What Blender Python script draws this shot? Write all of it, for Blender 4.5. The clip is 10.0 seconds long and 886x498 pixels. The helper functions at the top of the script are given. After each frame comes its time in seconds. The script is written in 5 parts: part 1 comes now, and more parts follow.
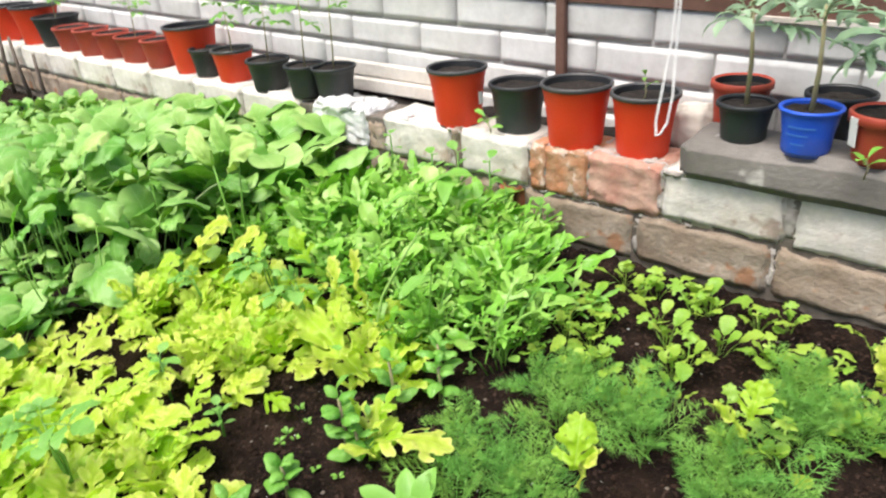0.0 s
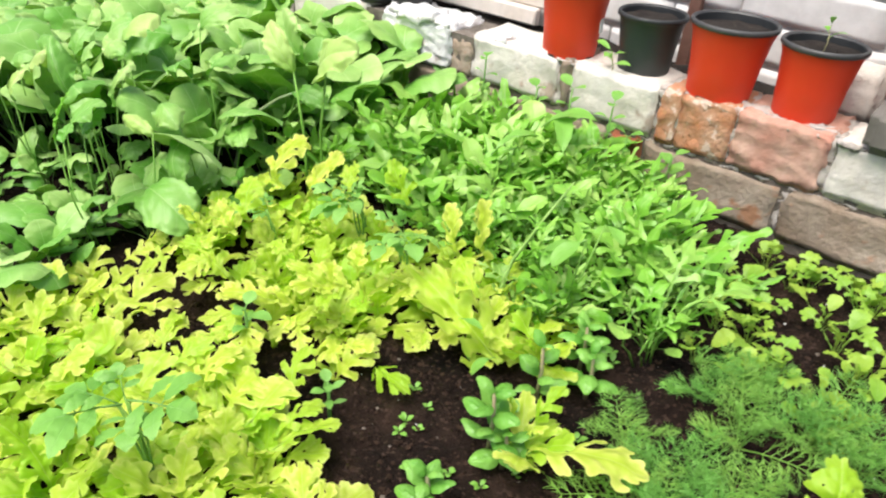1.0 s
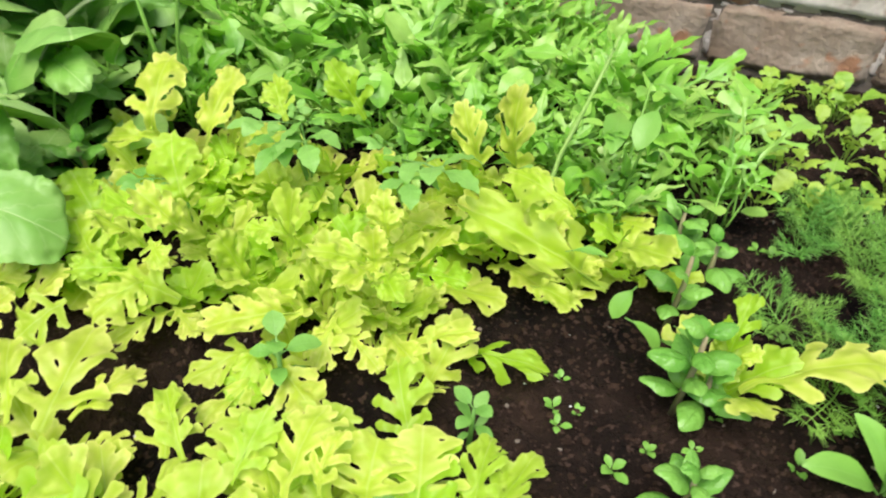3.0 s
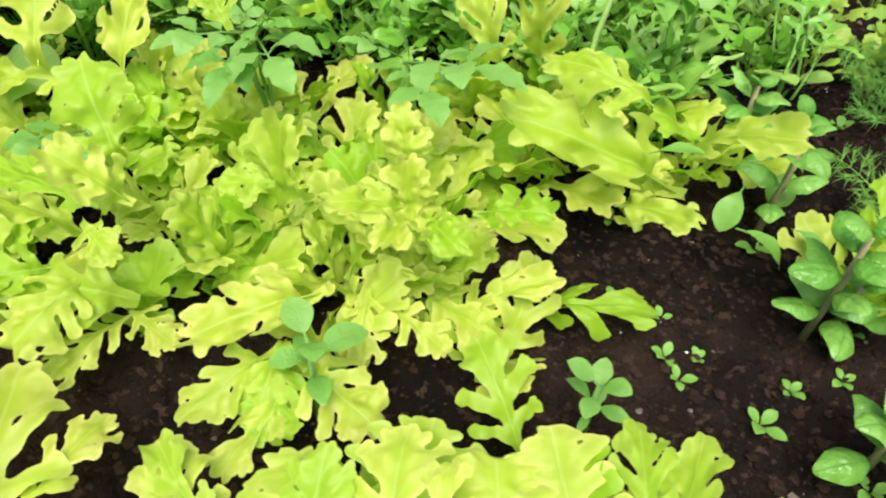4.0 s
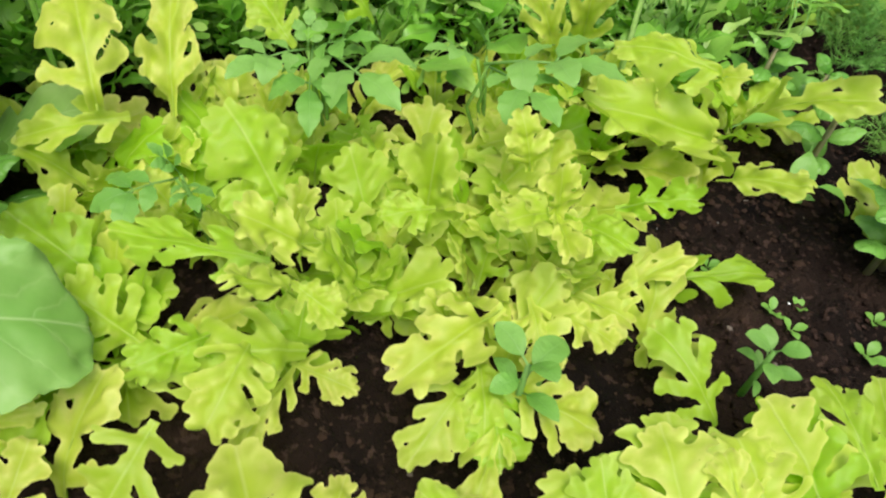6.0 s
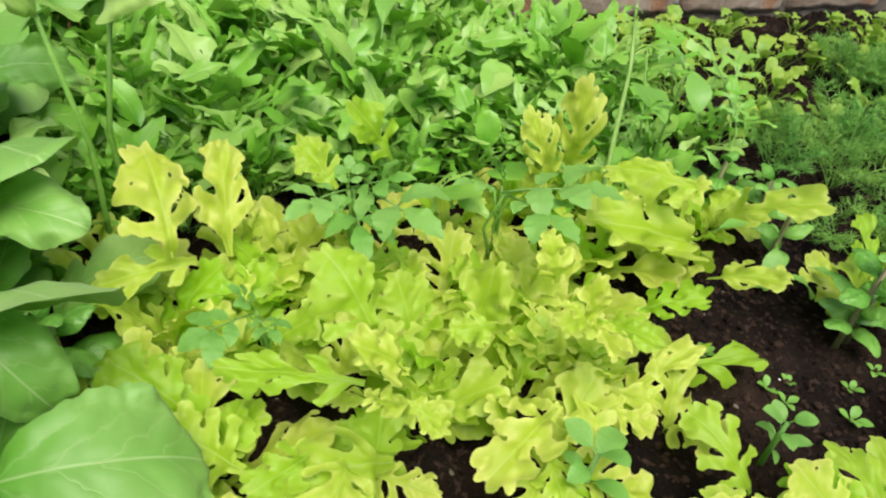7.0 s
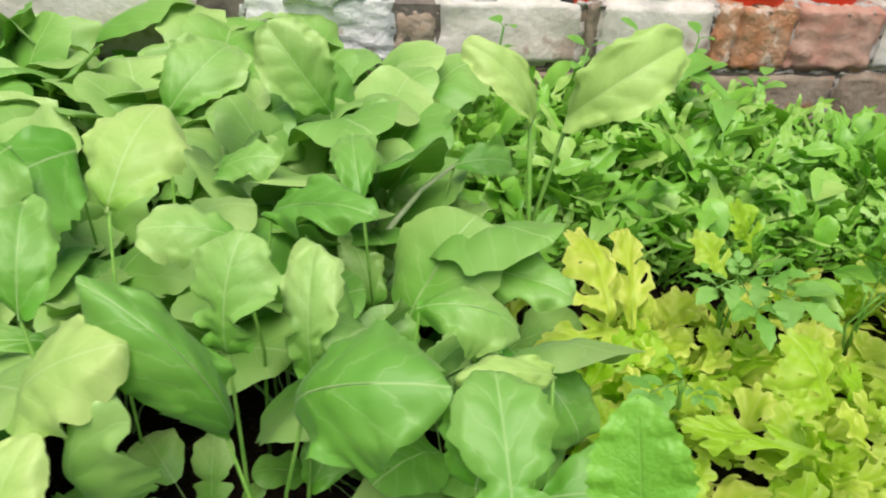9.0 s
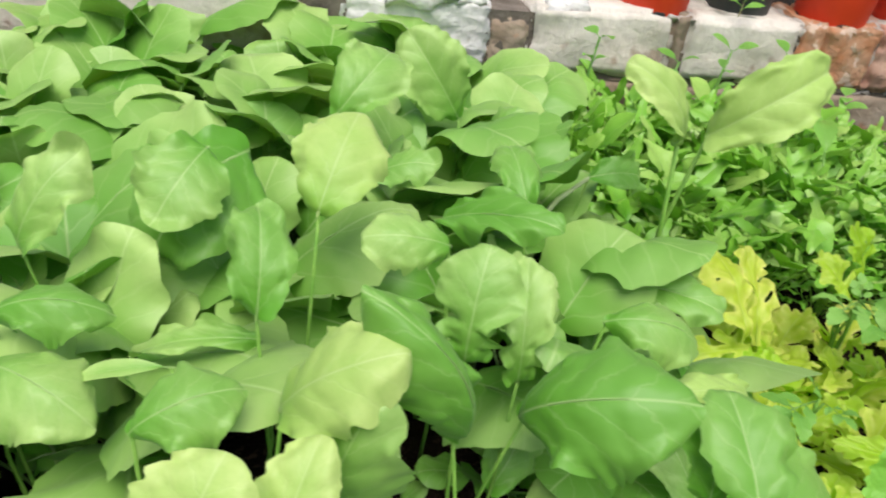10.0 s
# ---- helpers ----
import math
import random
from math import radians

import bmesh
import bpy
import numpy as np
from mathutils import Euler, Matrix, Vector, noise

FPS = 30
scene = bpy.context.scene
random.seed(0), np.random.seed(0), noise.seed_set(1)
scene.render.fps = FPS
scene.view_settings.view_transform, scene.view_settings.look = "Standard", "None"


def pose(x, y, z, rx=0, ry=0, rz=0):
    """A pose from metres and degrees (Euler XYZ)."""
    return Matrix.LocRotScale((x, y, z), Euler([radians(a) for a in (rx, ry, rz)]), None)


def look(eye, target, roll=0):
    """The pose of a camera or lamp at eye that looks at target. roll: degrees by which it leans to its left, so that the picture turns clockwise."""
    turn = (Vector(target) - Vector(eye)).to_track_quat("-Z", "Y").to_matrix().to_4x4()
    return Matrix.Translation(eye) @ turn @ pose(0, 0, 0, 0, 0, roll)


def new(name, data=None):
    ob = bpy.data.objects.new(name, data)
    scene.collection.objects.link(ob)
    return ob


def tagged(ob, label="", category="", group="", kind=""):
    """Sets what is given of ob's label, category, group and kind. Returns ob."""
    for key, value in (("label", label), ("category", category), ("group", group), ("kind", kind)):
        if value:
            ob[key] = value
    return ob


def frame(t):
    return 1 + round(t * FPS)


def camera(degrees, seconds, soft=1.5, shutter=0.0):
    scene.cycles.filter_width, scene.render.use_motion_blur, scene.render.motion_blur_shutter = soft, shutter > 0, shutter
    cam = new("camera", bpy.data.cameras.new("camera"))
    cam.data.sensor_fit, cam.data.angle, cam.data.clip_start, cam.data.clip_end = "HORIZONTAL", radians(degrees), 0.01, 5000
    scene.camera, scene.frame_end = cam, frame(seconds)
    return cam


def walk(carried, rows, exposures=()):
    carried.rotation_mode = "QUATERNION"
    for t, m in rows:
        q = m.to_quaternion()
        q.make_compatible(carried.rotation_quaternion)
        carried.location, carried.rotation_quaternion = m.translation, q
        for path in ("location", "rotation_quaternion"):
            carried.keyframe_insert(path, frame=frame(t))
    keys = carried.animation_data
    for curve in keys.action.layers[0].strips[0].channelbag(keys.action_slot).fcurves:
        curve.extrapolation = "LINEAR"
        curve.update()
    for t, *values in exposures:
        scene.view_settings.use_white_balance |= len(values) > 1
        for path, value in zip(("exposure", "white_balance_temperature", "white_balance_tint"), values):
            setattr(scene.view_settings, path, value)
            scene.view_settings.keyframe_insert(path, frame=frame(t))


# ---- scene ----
cam = camera(64.4, 10.0, soft=2.05, shutter=0.25)
PATH = [
    (0, (0.098, 0.313, 0.639), (-1.1, 1.638, -0.26), -4.2),
    (0.5, (-0.047, 0.295, 0.604), (-1.158, 1.607, -0.418), 1.9),
    (1, (-0.207, 0.302, 0.584), (-1.259, 1.615, -0.498), 3.5),
    (1.5, (-0.301, 0.294, 0.553), (-1.226, 1.587, -0.661), 5.5),
    (2, (-0.396, 0.285, 0.538), (-1.188, 1.645, -0.696), 6.4),
    (2.2, (-0.443, 0.288, 0.533), (-1.123, 1.684, -0.728), 6.2),
    (3.3, (-0.669, 0.391, 0.431), (-0.789, 1.875, -0.905), 4.2),
    (3.5, (-0.69, 0.421, 0.41), (-0.761, 1.87, -0.967), 3.6),
    (4, (-0.729, 0.457, 0.358), (-0.684, 1.839, -1.088), 3.8),
    (4.5, (-0.774, 0.479, 0.362), (-0.757, 1.771, -1.165), 2.0),
    (5, (-0.811, 0.473, 0.371), (-0.744, 1.696, -1.21), 2.4),
    (5.2, (-0.831, 0.468, 0.365), (-0.682, 1.685, -1.216), 4.2),
    (6.3, (-0.921, 0.5, 0.368), (-0.396, 1.797, -1.061), 7.2),
    (6.5, (-0.938, 0.5, 0.381), (-0.358, 1.822, -1.003), 6.9),
    (7, (-0.988, 0.487, 0.405), (-0.308, 1.881, -0.857), 8.1),
    (7.5, (-1.037, 0.482, 0.414), (-0.355, 1.943, -0.769), 8.0),
    (8, (-1.085, 0.484, 0.422), (-0.568, 2.081, -0.666), 4.9),
    (8.5, (-1.147, 0.478, 0.429), (-0.805, 2.136, -0.637), 4.1),
    (9, (-1.217, 0.479, 0.437), (-0.871, 2.102, -0.68), 4.7),
    (9.5, (-1.275, 0.483, 0.442), (-0.863, 2.083, -0.685), 6.7),
    (10, (-1.334, 0.493, 0.442), (-0.98, 2.107, -0.685), 7.4),
]
walk(cam, [(t, look(eye, target, roll)) for t, eye, target, roll in PATH], [(0.0, 1.08), (2.2, 1.04), (3.5, 0.83), (4.0, 0.83), (5.0, 0.64), (6.5, 0.52), (7.0, 0.58), (8.0, 0.51), (9.0, 0.52), (10.0, 0.50)])

# ---- world, sun and exposure ----
world = bpy.data.worlds.new("overcast_sky")
scene.world = world
world.use_nodes = True
wn = world.node_tree
sky = wn.nodes.new("ShaderNodeTexSky")
sky.sky_type, sky.sun_disc = "NISHITA", False
sky.sun_elevation, sky.sun_rotation = radians(66), radians(200)
sky.air_density, sky.dust_density, sky.ozone_density = 1.0, 4.0, 1.0
wn.links.new(sky.outputs[0], wn.nodes["Background"].inputs[0])
wn.nodes["Background"].inputs[1].default_value = 0.085
sun = new("sun", bpy.data.lights.new("sun", "SUN"))
sun.data.energy, sun.data.angle, sun.data.color = 2.45, radians(42), (1.0, 0.965, 0.90)
sun.matrix_world = look((-0.8, -0.8, 4.0), (-0.7, 0.8, 0.0))
tagged(sun, "soft overcast daylight", "light", kind="structure")


# ---- materials ----
def nodes(name):
    m = bpy.data.materials.new(name)
    m.use_nodes = True
    t = m.node_tree
    return m, t, t.nodes["Principled BSDF"], t.nodes["Material Output"]


def math_node(t, op, a, b=None, clamp=False):
    n = t.nodes.new("ShaderNodeMath")
    n.operation, n.use_clamp = op, clamp
    for i, v in enumerate((a, b)):
        if v is None:
            continue
        if isinstance(v, (int, float)):
            n.inputs[i].default_value = v
        else:
            t.links.new(v, n.inputs[i])
    return n.outputs[0]


def mix(t, fac, a, b, kind="MIX"):
    n = t.nodes.new("ShaderNodeMix")
    n.data_type, n.blend_type = "RGBA", kind
    for sock, v in ((n.inputs[0], fac), (n.inputs[6], a), (n.inputs[7], b)):
        if isinstance(v, (int, float)):
            sock.default_value = v
        elif isinstance(v, tuple):
            sock.default_value = (*v, 1.0)
        else:
            t.links.new(v, sock)
    return n.outputs[2]


def noise_node(t, scale, detail=4.0, coords=None, rough=0.55):
    n = t.nodes.new("ShaderNodeTexNoise")
    n.inputs["Scale"].default_value, n.inputs["Detail"].default_value = scale, detail
    n.inputs["Roughness"].default_value = rough
    if coords is not None:
        t.links.new(coords, n.inputs["Vector"])
    return n.outputs[0]


def ramp(t, fac, lo, hi):
    n = t.nodes.new("ShaderNodeMapRange")
    n.inputs[1].default_value, n.inputs[2].default_value = lo, hi
    t.links.new(fac, n.inputs[0])
    return n.outputs[0]


def bump(t, height, strength, distance, target):
    n = t.nodes.new("ShaderNodeBump")
    n.inputs["Strength"].default_value, n.inputs["Distance"].default_value = strength, distance
    t.links.new(height, n.inputs["Height"])
    t.links.new(n.outputs[0], target)


def leaf_material(name, inner, outer, other, vein, ribs=7.0, rib_slant=0.9, rough=0.42, through_light=0.35, pucker=0.5, rib_show=0.5, rib_width=0.03, side_show=0.3, swell=5.0, rare=1.3, pale_rim=False, gloss=0.45, wax=0.0, glow=None):
    """A leaf: inner at its base, outer at its rim, other as the neighbour's hue, vein on midrib and side veins."""
    m, t, p, out = nodes(name)
    tc = t.nodes.new("ShaderNodeTexCoord")
    info = t.nodes.new("ShaderNodeObjectInfo")
    sep = t.nodes.new("ShaderNodeSeparateXYZ")
    t.links.new(tc.outputs["UV"], sep.inputs[0])
    u, s = sep.outputs[0], sep.outputs[1]
    away = math_node(t, "MULTIPLY", math_node(t, "ABSOLUTE", math_node(t, "SUBTRACT", u, 0.5)), 2.0)
    midrib = math_node(t, "SUBTRACT", 1.0, math_node(t, "DIVIDE", away, rib_width * 2), True)
    wander = math_node(t, "MULTIPLY", math_node(t, "SUBTRACT", noise_node(t, 9.0, 2.0, tc.outputs["Object"]), 0.5), 0.16)
    slant = math_node(t, "ADD", wander, math_node(t, "SUBTRACT", s, math_node(t, "MULTIPLY", away, rib_slant * 0.3)))
    saw = math_node(t, "ABSOLUTE", math_node(t, "SUBTRACT", math_node(t, "FRACT", math_node(t, "MULTIPLY", slant, ribs)), 0.5))
    side = math_node(t, "MULTIPLY", math_node(t, "SUBTRACT", 1.0, math_node(t, "DIVIDE", saw, 0.09), True), math_node(t, "SUBTRACT", 1.0, away, True))
    veins = math_node(t, "MAXIMUM", midrib, math_node(t, "MULTIPLY", side, side_show))
    big = noise_node(t, 3.0, 3.0, tc.outputs["Object"])
    fine = noise_node(t, 22.0, 4.0, tc.outputs["Object"])
    rim = math_node(t, "ADD", math_node(t, "MULTIPLY", away, 0.45), math_node(t, "MULTIPLY", math_node(t, "SUBTRACT", s, 0.12), 0.85), True)
    rim = math_node(t, "ADD", rim, math_node(t, "MULTIPLY", math_node(t, "SUBTRACT", big, 0.5), 0.7), True)
    if pale_rim:
        edge = t.nodes.new("ShaderNodeUVMap")
        edge.uv_map = "Rim"
        cut = t.nodes.new("ShaderNodeSeparateXYZ")
        t.links.new(edge.outputs[0], cut.inputs[0])
        rim = math_node(t, "ADD", math_node(t, "MULTIPLY", math_node(t, "POWER", cut.outputs[0], 2.1), 0.78), math_node(t, "MULTIPLY", rim, 0.38), True)
    col = mix(t, rim, inner, outer)
    col = mix(t, math_node(t, "MULTIPLY", math_node(t, "POWER", info.outputs["Random"], rare), 0.85), col, other)
    col = mix(t, math_node(t, "MULTIPLY", ramp(t, fine, 0.45, 0.8), 0.25), col, inner)
    col = mix(t, math_node(t, "MULTIPLY", veins, rib_show), col, vein)
    t.links.new(col, p.inputs["Base Color"])
    p.inputs["Roughness"].default_value = rough
    p.inputs["Specular IOR Level"].default_value = gloss
    p.inputs["Sheen Weight"].default_value, p.inputs["Sheen Roughness"].default_value = wax, 0.4
    height = math_node(t, "ADD", math_node(t, "MULTIPLY", veins, -0.6), math_node(t, "MULTIPLY", noise_node(t, swell, 2.0, tc.outputs["Object"]), 1.0))
    bump(t, height, pucker, 0.006, p.inputs["Normal"])
    tr = t.nodes.new("ShaderNodeBsdfTranslucent")
    t.links.new(mix(t, 0.55 if glow else 0.2, col, glow or outer), tr.inputs[0])
    ms = t.nodes.new("ShaderNodeMixShader")
    ms.inputs[0].default_value = through_light
    t.links.new(p.outputs[0], ms.inputs[1])
    t.links.new(tr.outputs[0], ms.inputs[2])
    t.links.new(ms.outputs[0], out.inputs[0])
    return m


def rough_material(name, a, b, scale, rough=0.9, relief=0.5, depth=0.004, spots=None, spot_scale=60.0, spot_at=0.62, vary=0.15, coords="Object", sheen=0.3):
    """Mineral or earthy surface: two tones, spots, relief, and a little tone of its own for each piece."""
    m, t, p, out = nodes(name)
    tc = t.nodes.new("ShaderNodeTexCoord")
    info = t.nodes.new("ShaderNodeObjectInfo")
    n1 = noise_node(t, scale, 5.0, tc.outputs[coords])
    n2 = noise_node(t, scale * 7, 5.0, tc.outputs[coords], 0.65)
    col = mix(t, ramp(t, n1, 0.35, 0.65), a, b)
    col = mix(t, math_node(t, "MULTIPLY", ramp(t, n2, 0.4, 0.75), 0.35), col, tuple(c * 0.55 for c in a))
    if spots:
        col = mix(t, ramp(t, noise_node(t, spot_scale, 3.0, tc.outputs[coords]), spot_at, spot_at + 0.06), col, spots)
    hue = t.nodes.new("ShaderNodeHueSaturation")
    t.links.new(col, hue.inputs["Color"])
    t.links.new(math_node(t, "ADD", 1.0 - vary, math_node(t, "MULTIPLY", info.outputs["Random"], 2 * vary)), hue.inputs["Value"])
    t.links.new(hue.outputs[0], p.inputs["Base Color"])
    p.inputs["Roughness"].default_value = rough
    p.inputs["Specular IOR Level"].default_value = sheen
    bump(t, math_node(t, "ADD", n1, n2), relief, depth, p.inputs["Normal"])
    return m


def plastic_material(name, colour, rough=0.38, dirt=(0.16, 0.12, 0.09), amount=0.35):
    m, t, p, out = nodes(name)
    tc = t.nodes.new("ShaderNodeTexCoord")
    n1 = noise_node(t, 18.0, 5.0, tc.outputs["Object"])
    n2 = noise_node(t, 150.0, 3.0, tc.outputs["Object"])
    col = mix(t, math_node(t, "MULTIPLY", ramp(t, n1, 0.5, 0.8), amount), colour, dirt)
    t.links.new(col, p.inputs["Base Color"])
    t.links.new(math_node(t, "ADD", rough, math_node(t, "MULTIPLY", n1, 0.25)), p.inputs["Roughness"])
    bump(t, n2, 0.08, 0.001, p.inputs["Normal"])
    return m


LETTUCE = leaf_material("lettuce_leaf", (0.48, 0.65, 0.016), (0.89, 0.89, 0.23), (0.27, 0.57, 0.006), (0.84, 0.87, 0.34), 4.0, 1.4, 0.46, 0.48, 0.14, 0.32, 0.016, 0.06, rare=1.7, pale_rim=True, gloss=0.45, wax=0.02, glow=(0.47, 0.77, 0.002))
MUSTARD = leaf_material("mustard_leaf", (0.14, 0.37, 0.036), (0.46, 0.63, 0.21), (0.09, 0.31, 0.020), (0.58, 0.72, 0.34), 5.0, 1.8, 0.48, 0.17, 0.14, 0.44, 0.012, 0.38, 6.0, 1.3, gloss=0.5, wax=0.08, glow=(0.28, 0.62, 0.005))
PALE_MUSTARD = leaf_material("pale_mustard_leaf", (0.25, 0.48, 0.07), (0.56, 0.69, 0.24), (0.42, 0.61, 0.16), (0.64, 0.75, 0.38), 5.0, 1.8, 0.5, 0.22, 0.14, 0.42, 0.012, 0.36, 6.0, 1.8, gloss=0.45, wax=0.09, glow=(0.42, 0.68, 0.012))
SERRATE = leaf_material("serrate_leaf", (0.14, 0.40, 0.03), (0.24, 0.54, 0.06), (0.22, 0.49, 0.05), (0.34, 0.58, 0.15), 9.0, 1.0, 0.45, 0.30, 0.4, 0.30, 0.02, 0.3, 10.0, glow=(0.15, 0.58, 0.006))
ROCKET = leaf_material("rocket_leaf", (0.10, 0.34, 0.014), (0.25, 0.53, 0.055), (0.46, 0.65, 0.17), (0.36, 0.58, 0.15), 6.0, 1.2, 0.42, 0.24, 0.25, 0.30, 0.03, 0.1, rare=2.6, gloss=0.55, wax=0.05, glow=(0.22, 0.60, 0.005))
YOUNG = leaf_material("young_radish_leaf", (0.16, 0.38, 0.03), (0.30, 0.52, 0.06), (0.44, 0.60, 0.08), (0.5, 0.65, 0.22), 5.0, 1.0, 0.45, 0.35, 0.3, 0.3, 0.025, 0.1)
BASIL = leaf_material("basil_leaf", (0.08, 0.30, 0.025), (0.22, 0.49, 0.08), (0.27, 0.54, 0.10), (0.28, 0.52, 0.12), 6.0, 1.2, 0.25, 0.28, 0.5, 0.25, 0.02, 0.15, 6.0)
TOMATO = leaf_material("tomato_leaf", (0.15, 0.38, 0.055), (0.24, 0.50, 0.09), (0.28, 0.53, 0.12), (0.35, 0.60, 0.20), 5.0, 1.0, 0.5, 0.36, 0.3, 0.3, 0.025, 0.1)
PEPPER_LEAF = leaf_material("pale_drooping_leaf", (0.26, 0.42, 0.23), (0.40, 0.56, 0.36), (0.44, 0.58, 0.38), (0.48, 0.62, 0.42), 5.0, 1.0, 0.5, 0.38, 0.3, 0.3, 0.02, 0.2)
DILL = leaf_material("dill_frond", (0.13, 0.39, 0.06), (0.29, 0.60, 0.12), (0.36, 0.60, 0.11), (0.26, 0.50, 0.11), 3.0, 1.0, 0.5, 0.35, 0.1, 0.1, 0.03)
SPROUT = leaf_material("sprout_leaf", (0.16, 0.40, 0.05), (0.27, 0.54, 0.09), (0.22, 0.46, 0.08), (0.35, 0.6, 0.2), 3.0, 1.0, 0.4, 0.3, 0.2, 0.2, 0.025, 0.1)
SOIL = rough_material("bed_soil", (0.005, 0.0036, 0.003), (0.030, 0.018, 0.013), 9.0, 0.97, 1.0, 0.02, (0.056, 0.034, 0.026), 130.0, 0.58, sheen=0.12)
CLOD = rough_material("red_brown_clod", (0.085, 0.050, 0.036), (0.035, 0.021, 0.015), 60.0, 0.97, 1.0, 0.003, vary=0.4, sheen=0.1)
OLD_MORTAR = rough_material("old_pinkish_mortar", (0.60, 0.56, 0.52), (0.42, 0.37, 0.33), 30.0, 0.93, 0.9, 0.005, (0.24, 0.18, 0.15), 70.0, 0.64, 0.1)
POT_SOIL = rough_material("potting_soil", (0.018, 0.014, 0.012), (0.035, 0.027, 0.022), 40.0, 0.95, 0.9, 0.004, (0.16, 0.13, 0.10), 160.0, 0.68)
WHITE_BRICK = rough_material("limewashed_brick", (0.70, 0.69, 0.68), (0.62, 0.61, 0.59), 7.0, 0.9, 0.35, 0.003, (0.36, 0.33, 0.30), 22.0, 0.71, 0.06)
GREY_BRICK = rough_material("grey_silicate_brick", (0.74, 0.70, 0.64), (0.62, 0.56, 0.49), 11.0, 0.92, 0.8, 0.004, (0.42, 0.33, 0.27), 16.0, 0.60, 0.10)
DIRTY_BRICK = rough_material("earth_stained_brick", (0.27, 0.20, 0.145), (0.40, 0.33, 0.26), 12.0, 0.94, 0.9, 0.005, (0.36, 0.19, 0.11), 16.0, 0.60, 0.15)
ORANGE_BRICK = rough_material("orange_clay_brick", (0.55, 0.22, 0.10), (0.52, 0.33, 0.22), 22.0, 0.92, 0.9, 0.006, (0.66, 0.50, 0.40), 45.0, 0.58, 0.06)
PINK_BRICK = rough_material("pink_clay_brick", (0.47, 0.23, 0.17), (0.55, 0.37, 0.29), 16.0, 0.9, 0.6, 0.004, (0.16, 0.10, 0.08), 55.0, 0.70, 0.05)
RED_BRICK = rough_material("red_clay_brick", (0.42, 0.12, 0.06), (0.36, 0.14, 0.08), 18.0, 0.9, 0.5, 0.003)
PLASTER = rough_material("white_lime_lump", (0.84, 0.83, 0.82), (0.76, 0.75, 0.73), 24.0, 0.9, 0.6, 0.005, (0.40, 0.32, 0.27), 20.0, 0.64, 0.05)
MORTAR = rough_material("grey_mortar", (0.20, 0.17, 0.145), (0.10, 0.085, 0.07), 30.0, 0.95, 0.8, 0.004)
WALL_MORTAR = rough_material("limewashed_mortar", (0.50, 0.49, 0.48), (0.38, 0.36, 0.34), 20.0, 0.95, 0.7, 0.004)
CONCRETE = rough_material("weathered_concrete", (0.23, 0.21, 0.19), (0.15, 0.135, 0.12), 7.0, 0.92, 0.8, 0.004, (0.50, 0.47, 0.43), 11.0, 0.60)
BOARD = rough_material("whitewashed_board", (0.66, 0.62, 0.57), (0.56, 0.50, 0.44), 10.0, 0.8, 0.4, 0.002)
BROWN_WOOD = rough_material("brown_stained_wood", (0.12, 0.06, 0.045), (0.18, 0.10, 0.075), 14.0, 0.7, 0.4, 0.002)
STICK = rough_material("grey_stick_bark", (0.14, 0.11, 0.09), (0.22, 0.18, 0.15), 40.0, 0.9, 0.5, 0.002)
STEM = rough_material("woody_green_stem", (0.34, 0.33, 0.17), (0.30, 0.24, 0.14), 30.0, 0.6, 0.3, 0.001)
RED_POT = plastic_material("orange_red_plastic", (0.66, 0.042, 0.009), 0.45, (0.34, 0.10, 0.05), 0.18)
DULL_POT = plastic_material("brick_red_plastic", (0.36, 0.05, 0.025), 0.5)
BLACK_POT = plastic_material("black_plastic", (0.018, 0.020, 0.022), 0.4, (0.06, 0.055, 0.05))
GREEN_POT = plastic_material("dark_green_black_plastic", (0.020, 0.028, 0.027), 0.4, (0.06, 0.055, 0.05))
GREY_RIM = plastic_material("dark_grey_plastic", (0.045, 0.045, 0.047), 0.32, (0.16, 0.15, 0.13))
BLUE_POT = plastic_material("bright_blue_plastic", (0.02, 0.10, 0.62), 0.35)
PALE_PRINT = plastic_material("pale_blue_print", (0.06, 0.20, 0.62), 0.4, (0.1, 0.2, 0.5))
CORD = plastic_material("white_cord", (0.75, 0.75, 0.72), 0.4, (0.5, 0.48, 0.44))
LABEL = plastic_material("white_plastic_tag", (0.78, 0.77, 0.74), 0.4, (0.5, 0.48, 0.44))


# ---- mesh helpers ----
def mesh_from(name, verts, faces, material, uvs=None, smooth=True, rims=None):
    me = bpy.data.meshes.new(name)
    me.from_pydata([tuple(v) for v in verts], [], faces)
    if uvs is not None:
        layer = me.uv_layers.new(name="UVMap")
        idx = np.zeros(len(me.loops), dtype=np.int32)
        me.loops.foreach_get("vertex_index", idx)
        layer.data.foreach_set("uv", np.asarray(uvs, dtype=np.float32)[idx].ravel())
    if rims is not None:
        layer = me.uv_layers.new(name="Rim")
        layer.data.foreach_set("uv", np.asarray([(r, 0.0) for r in rims], dtype=np.float32)[idx].ravel())
    me.polygons.foreach_set("use_smooth", [smooth] * len(me.polygons))
    me.materials.append(material)
    me.update()
    return me


def part(name, bm, material, parent, label=""):
    """Links a bmesh as one mesh object under a thing or a part."""
    me = bpy.data.meshes.new(name)
    bm.to_mesh(me)
    bm.free()
    me.materials.append(material)
    ob = new(name, me)
    ob.parent = parent
    if label:
        ob["label"] = label
    return ob


def piece(name, me, parent, m, label=""):
    """Links shared mesh data as one piece under its thing."""
    ob = new(name, me)
    ob.parent = parent
    ob.matrix_basis = m
    if label:
        ob["label"] = label
    return ob


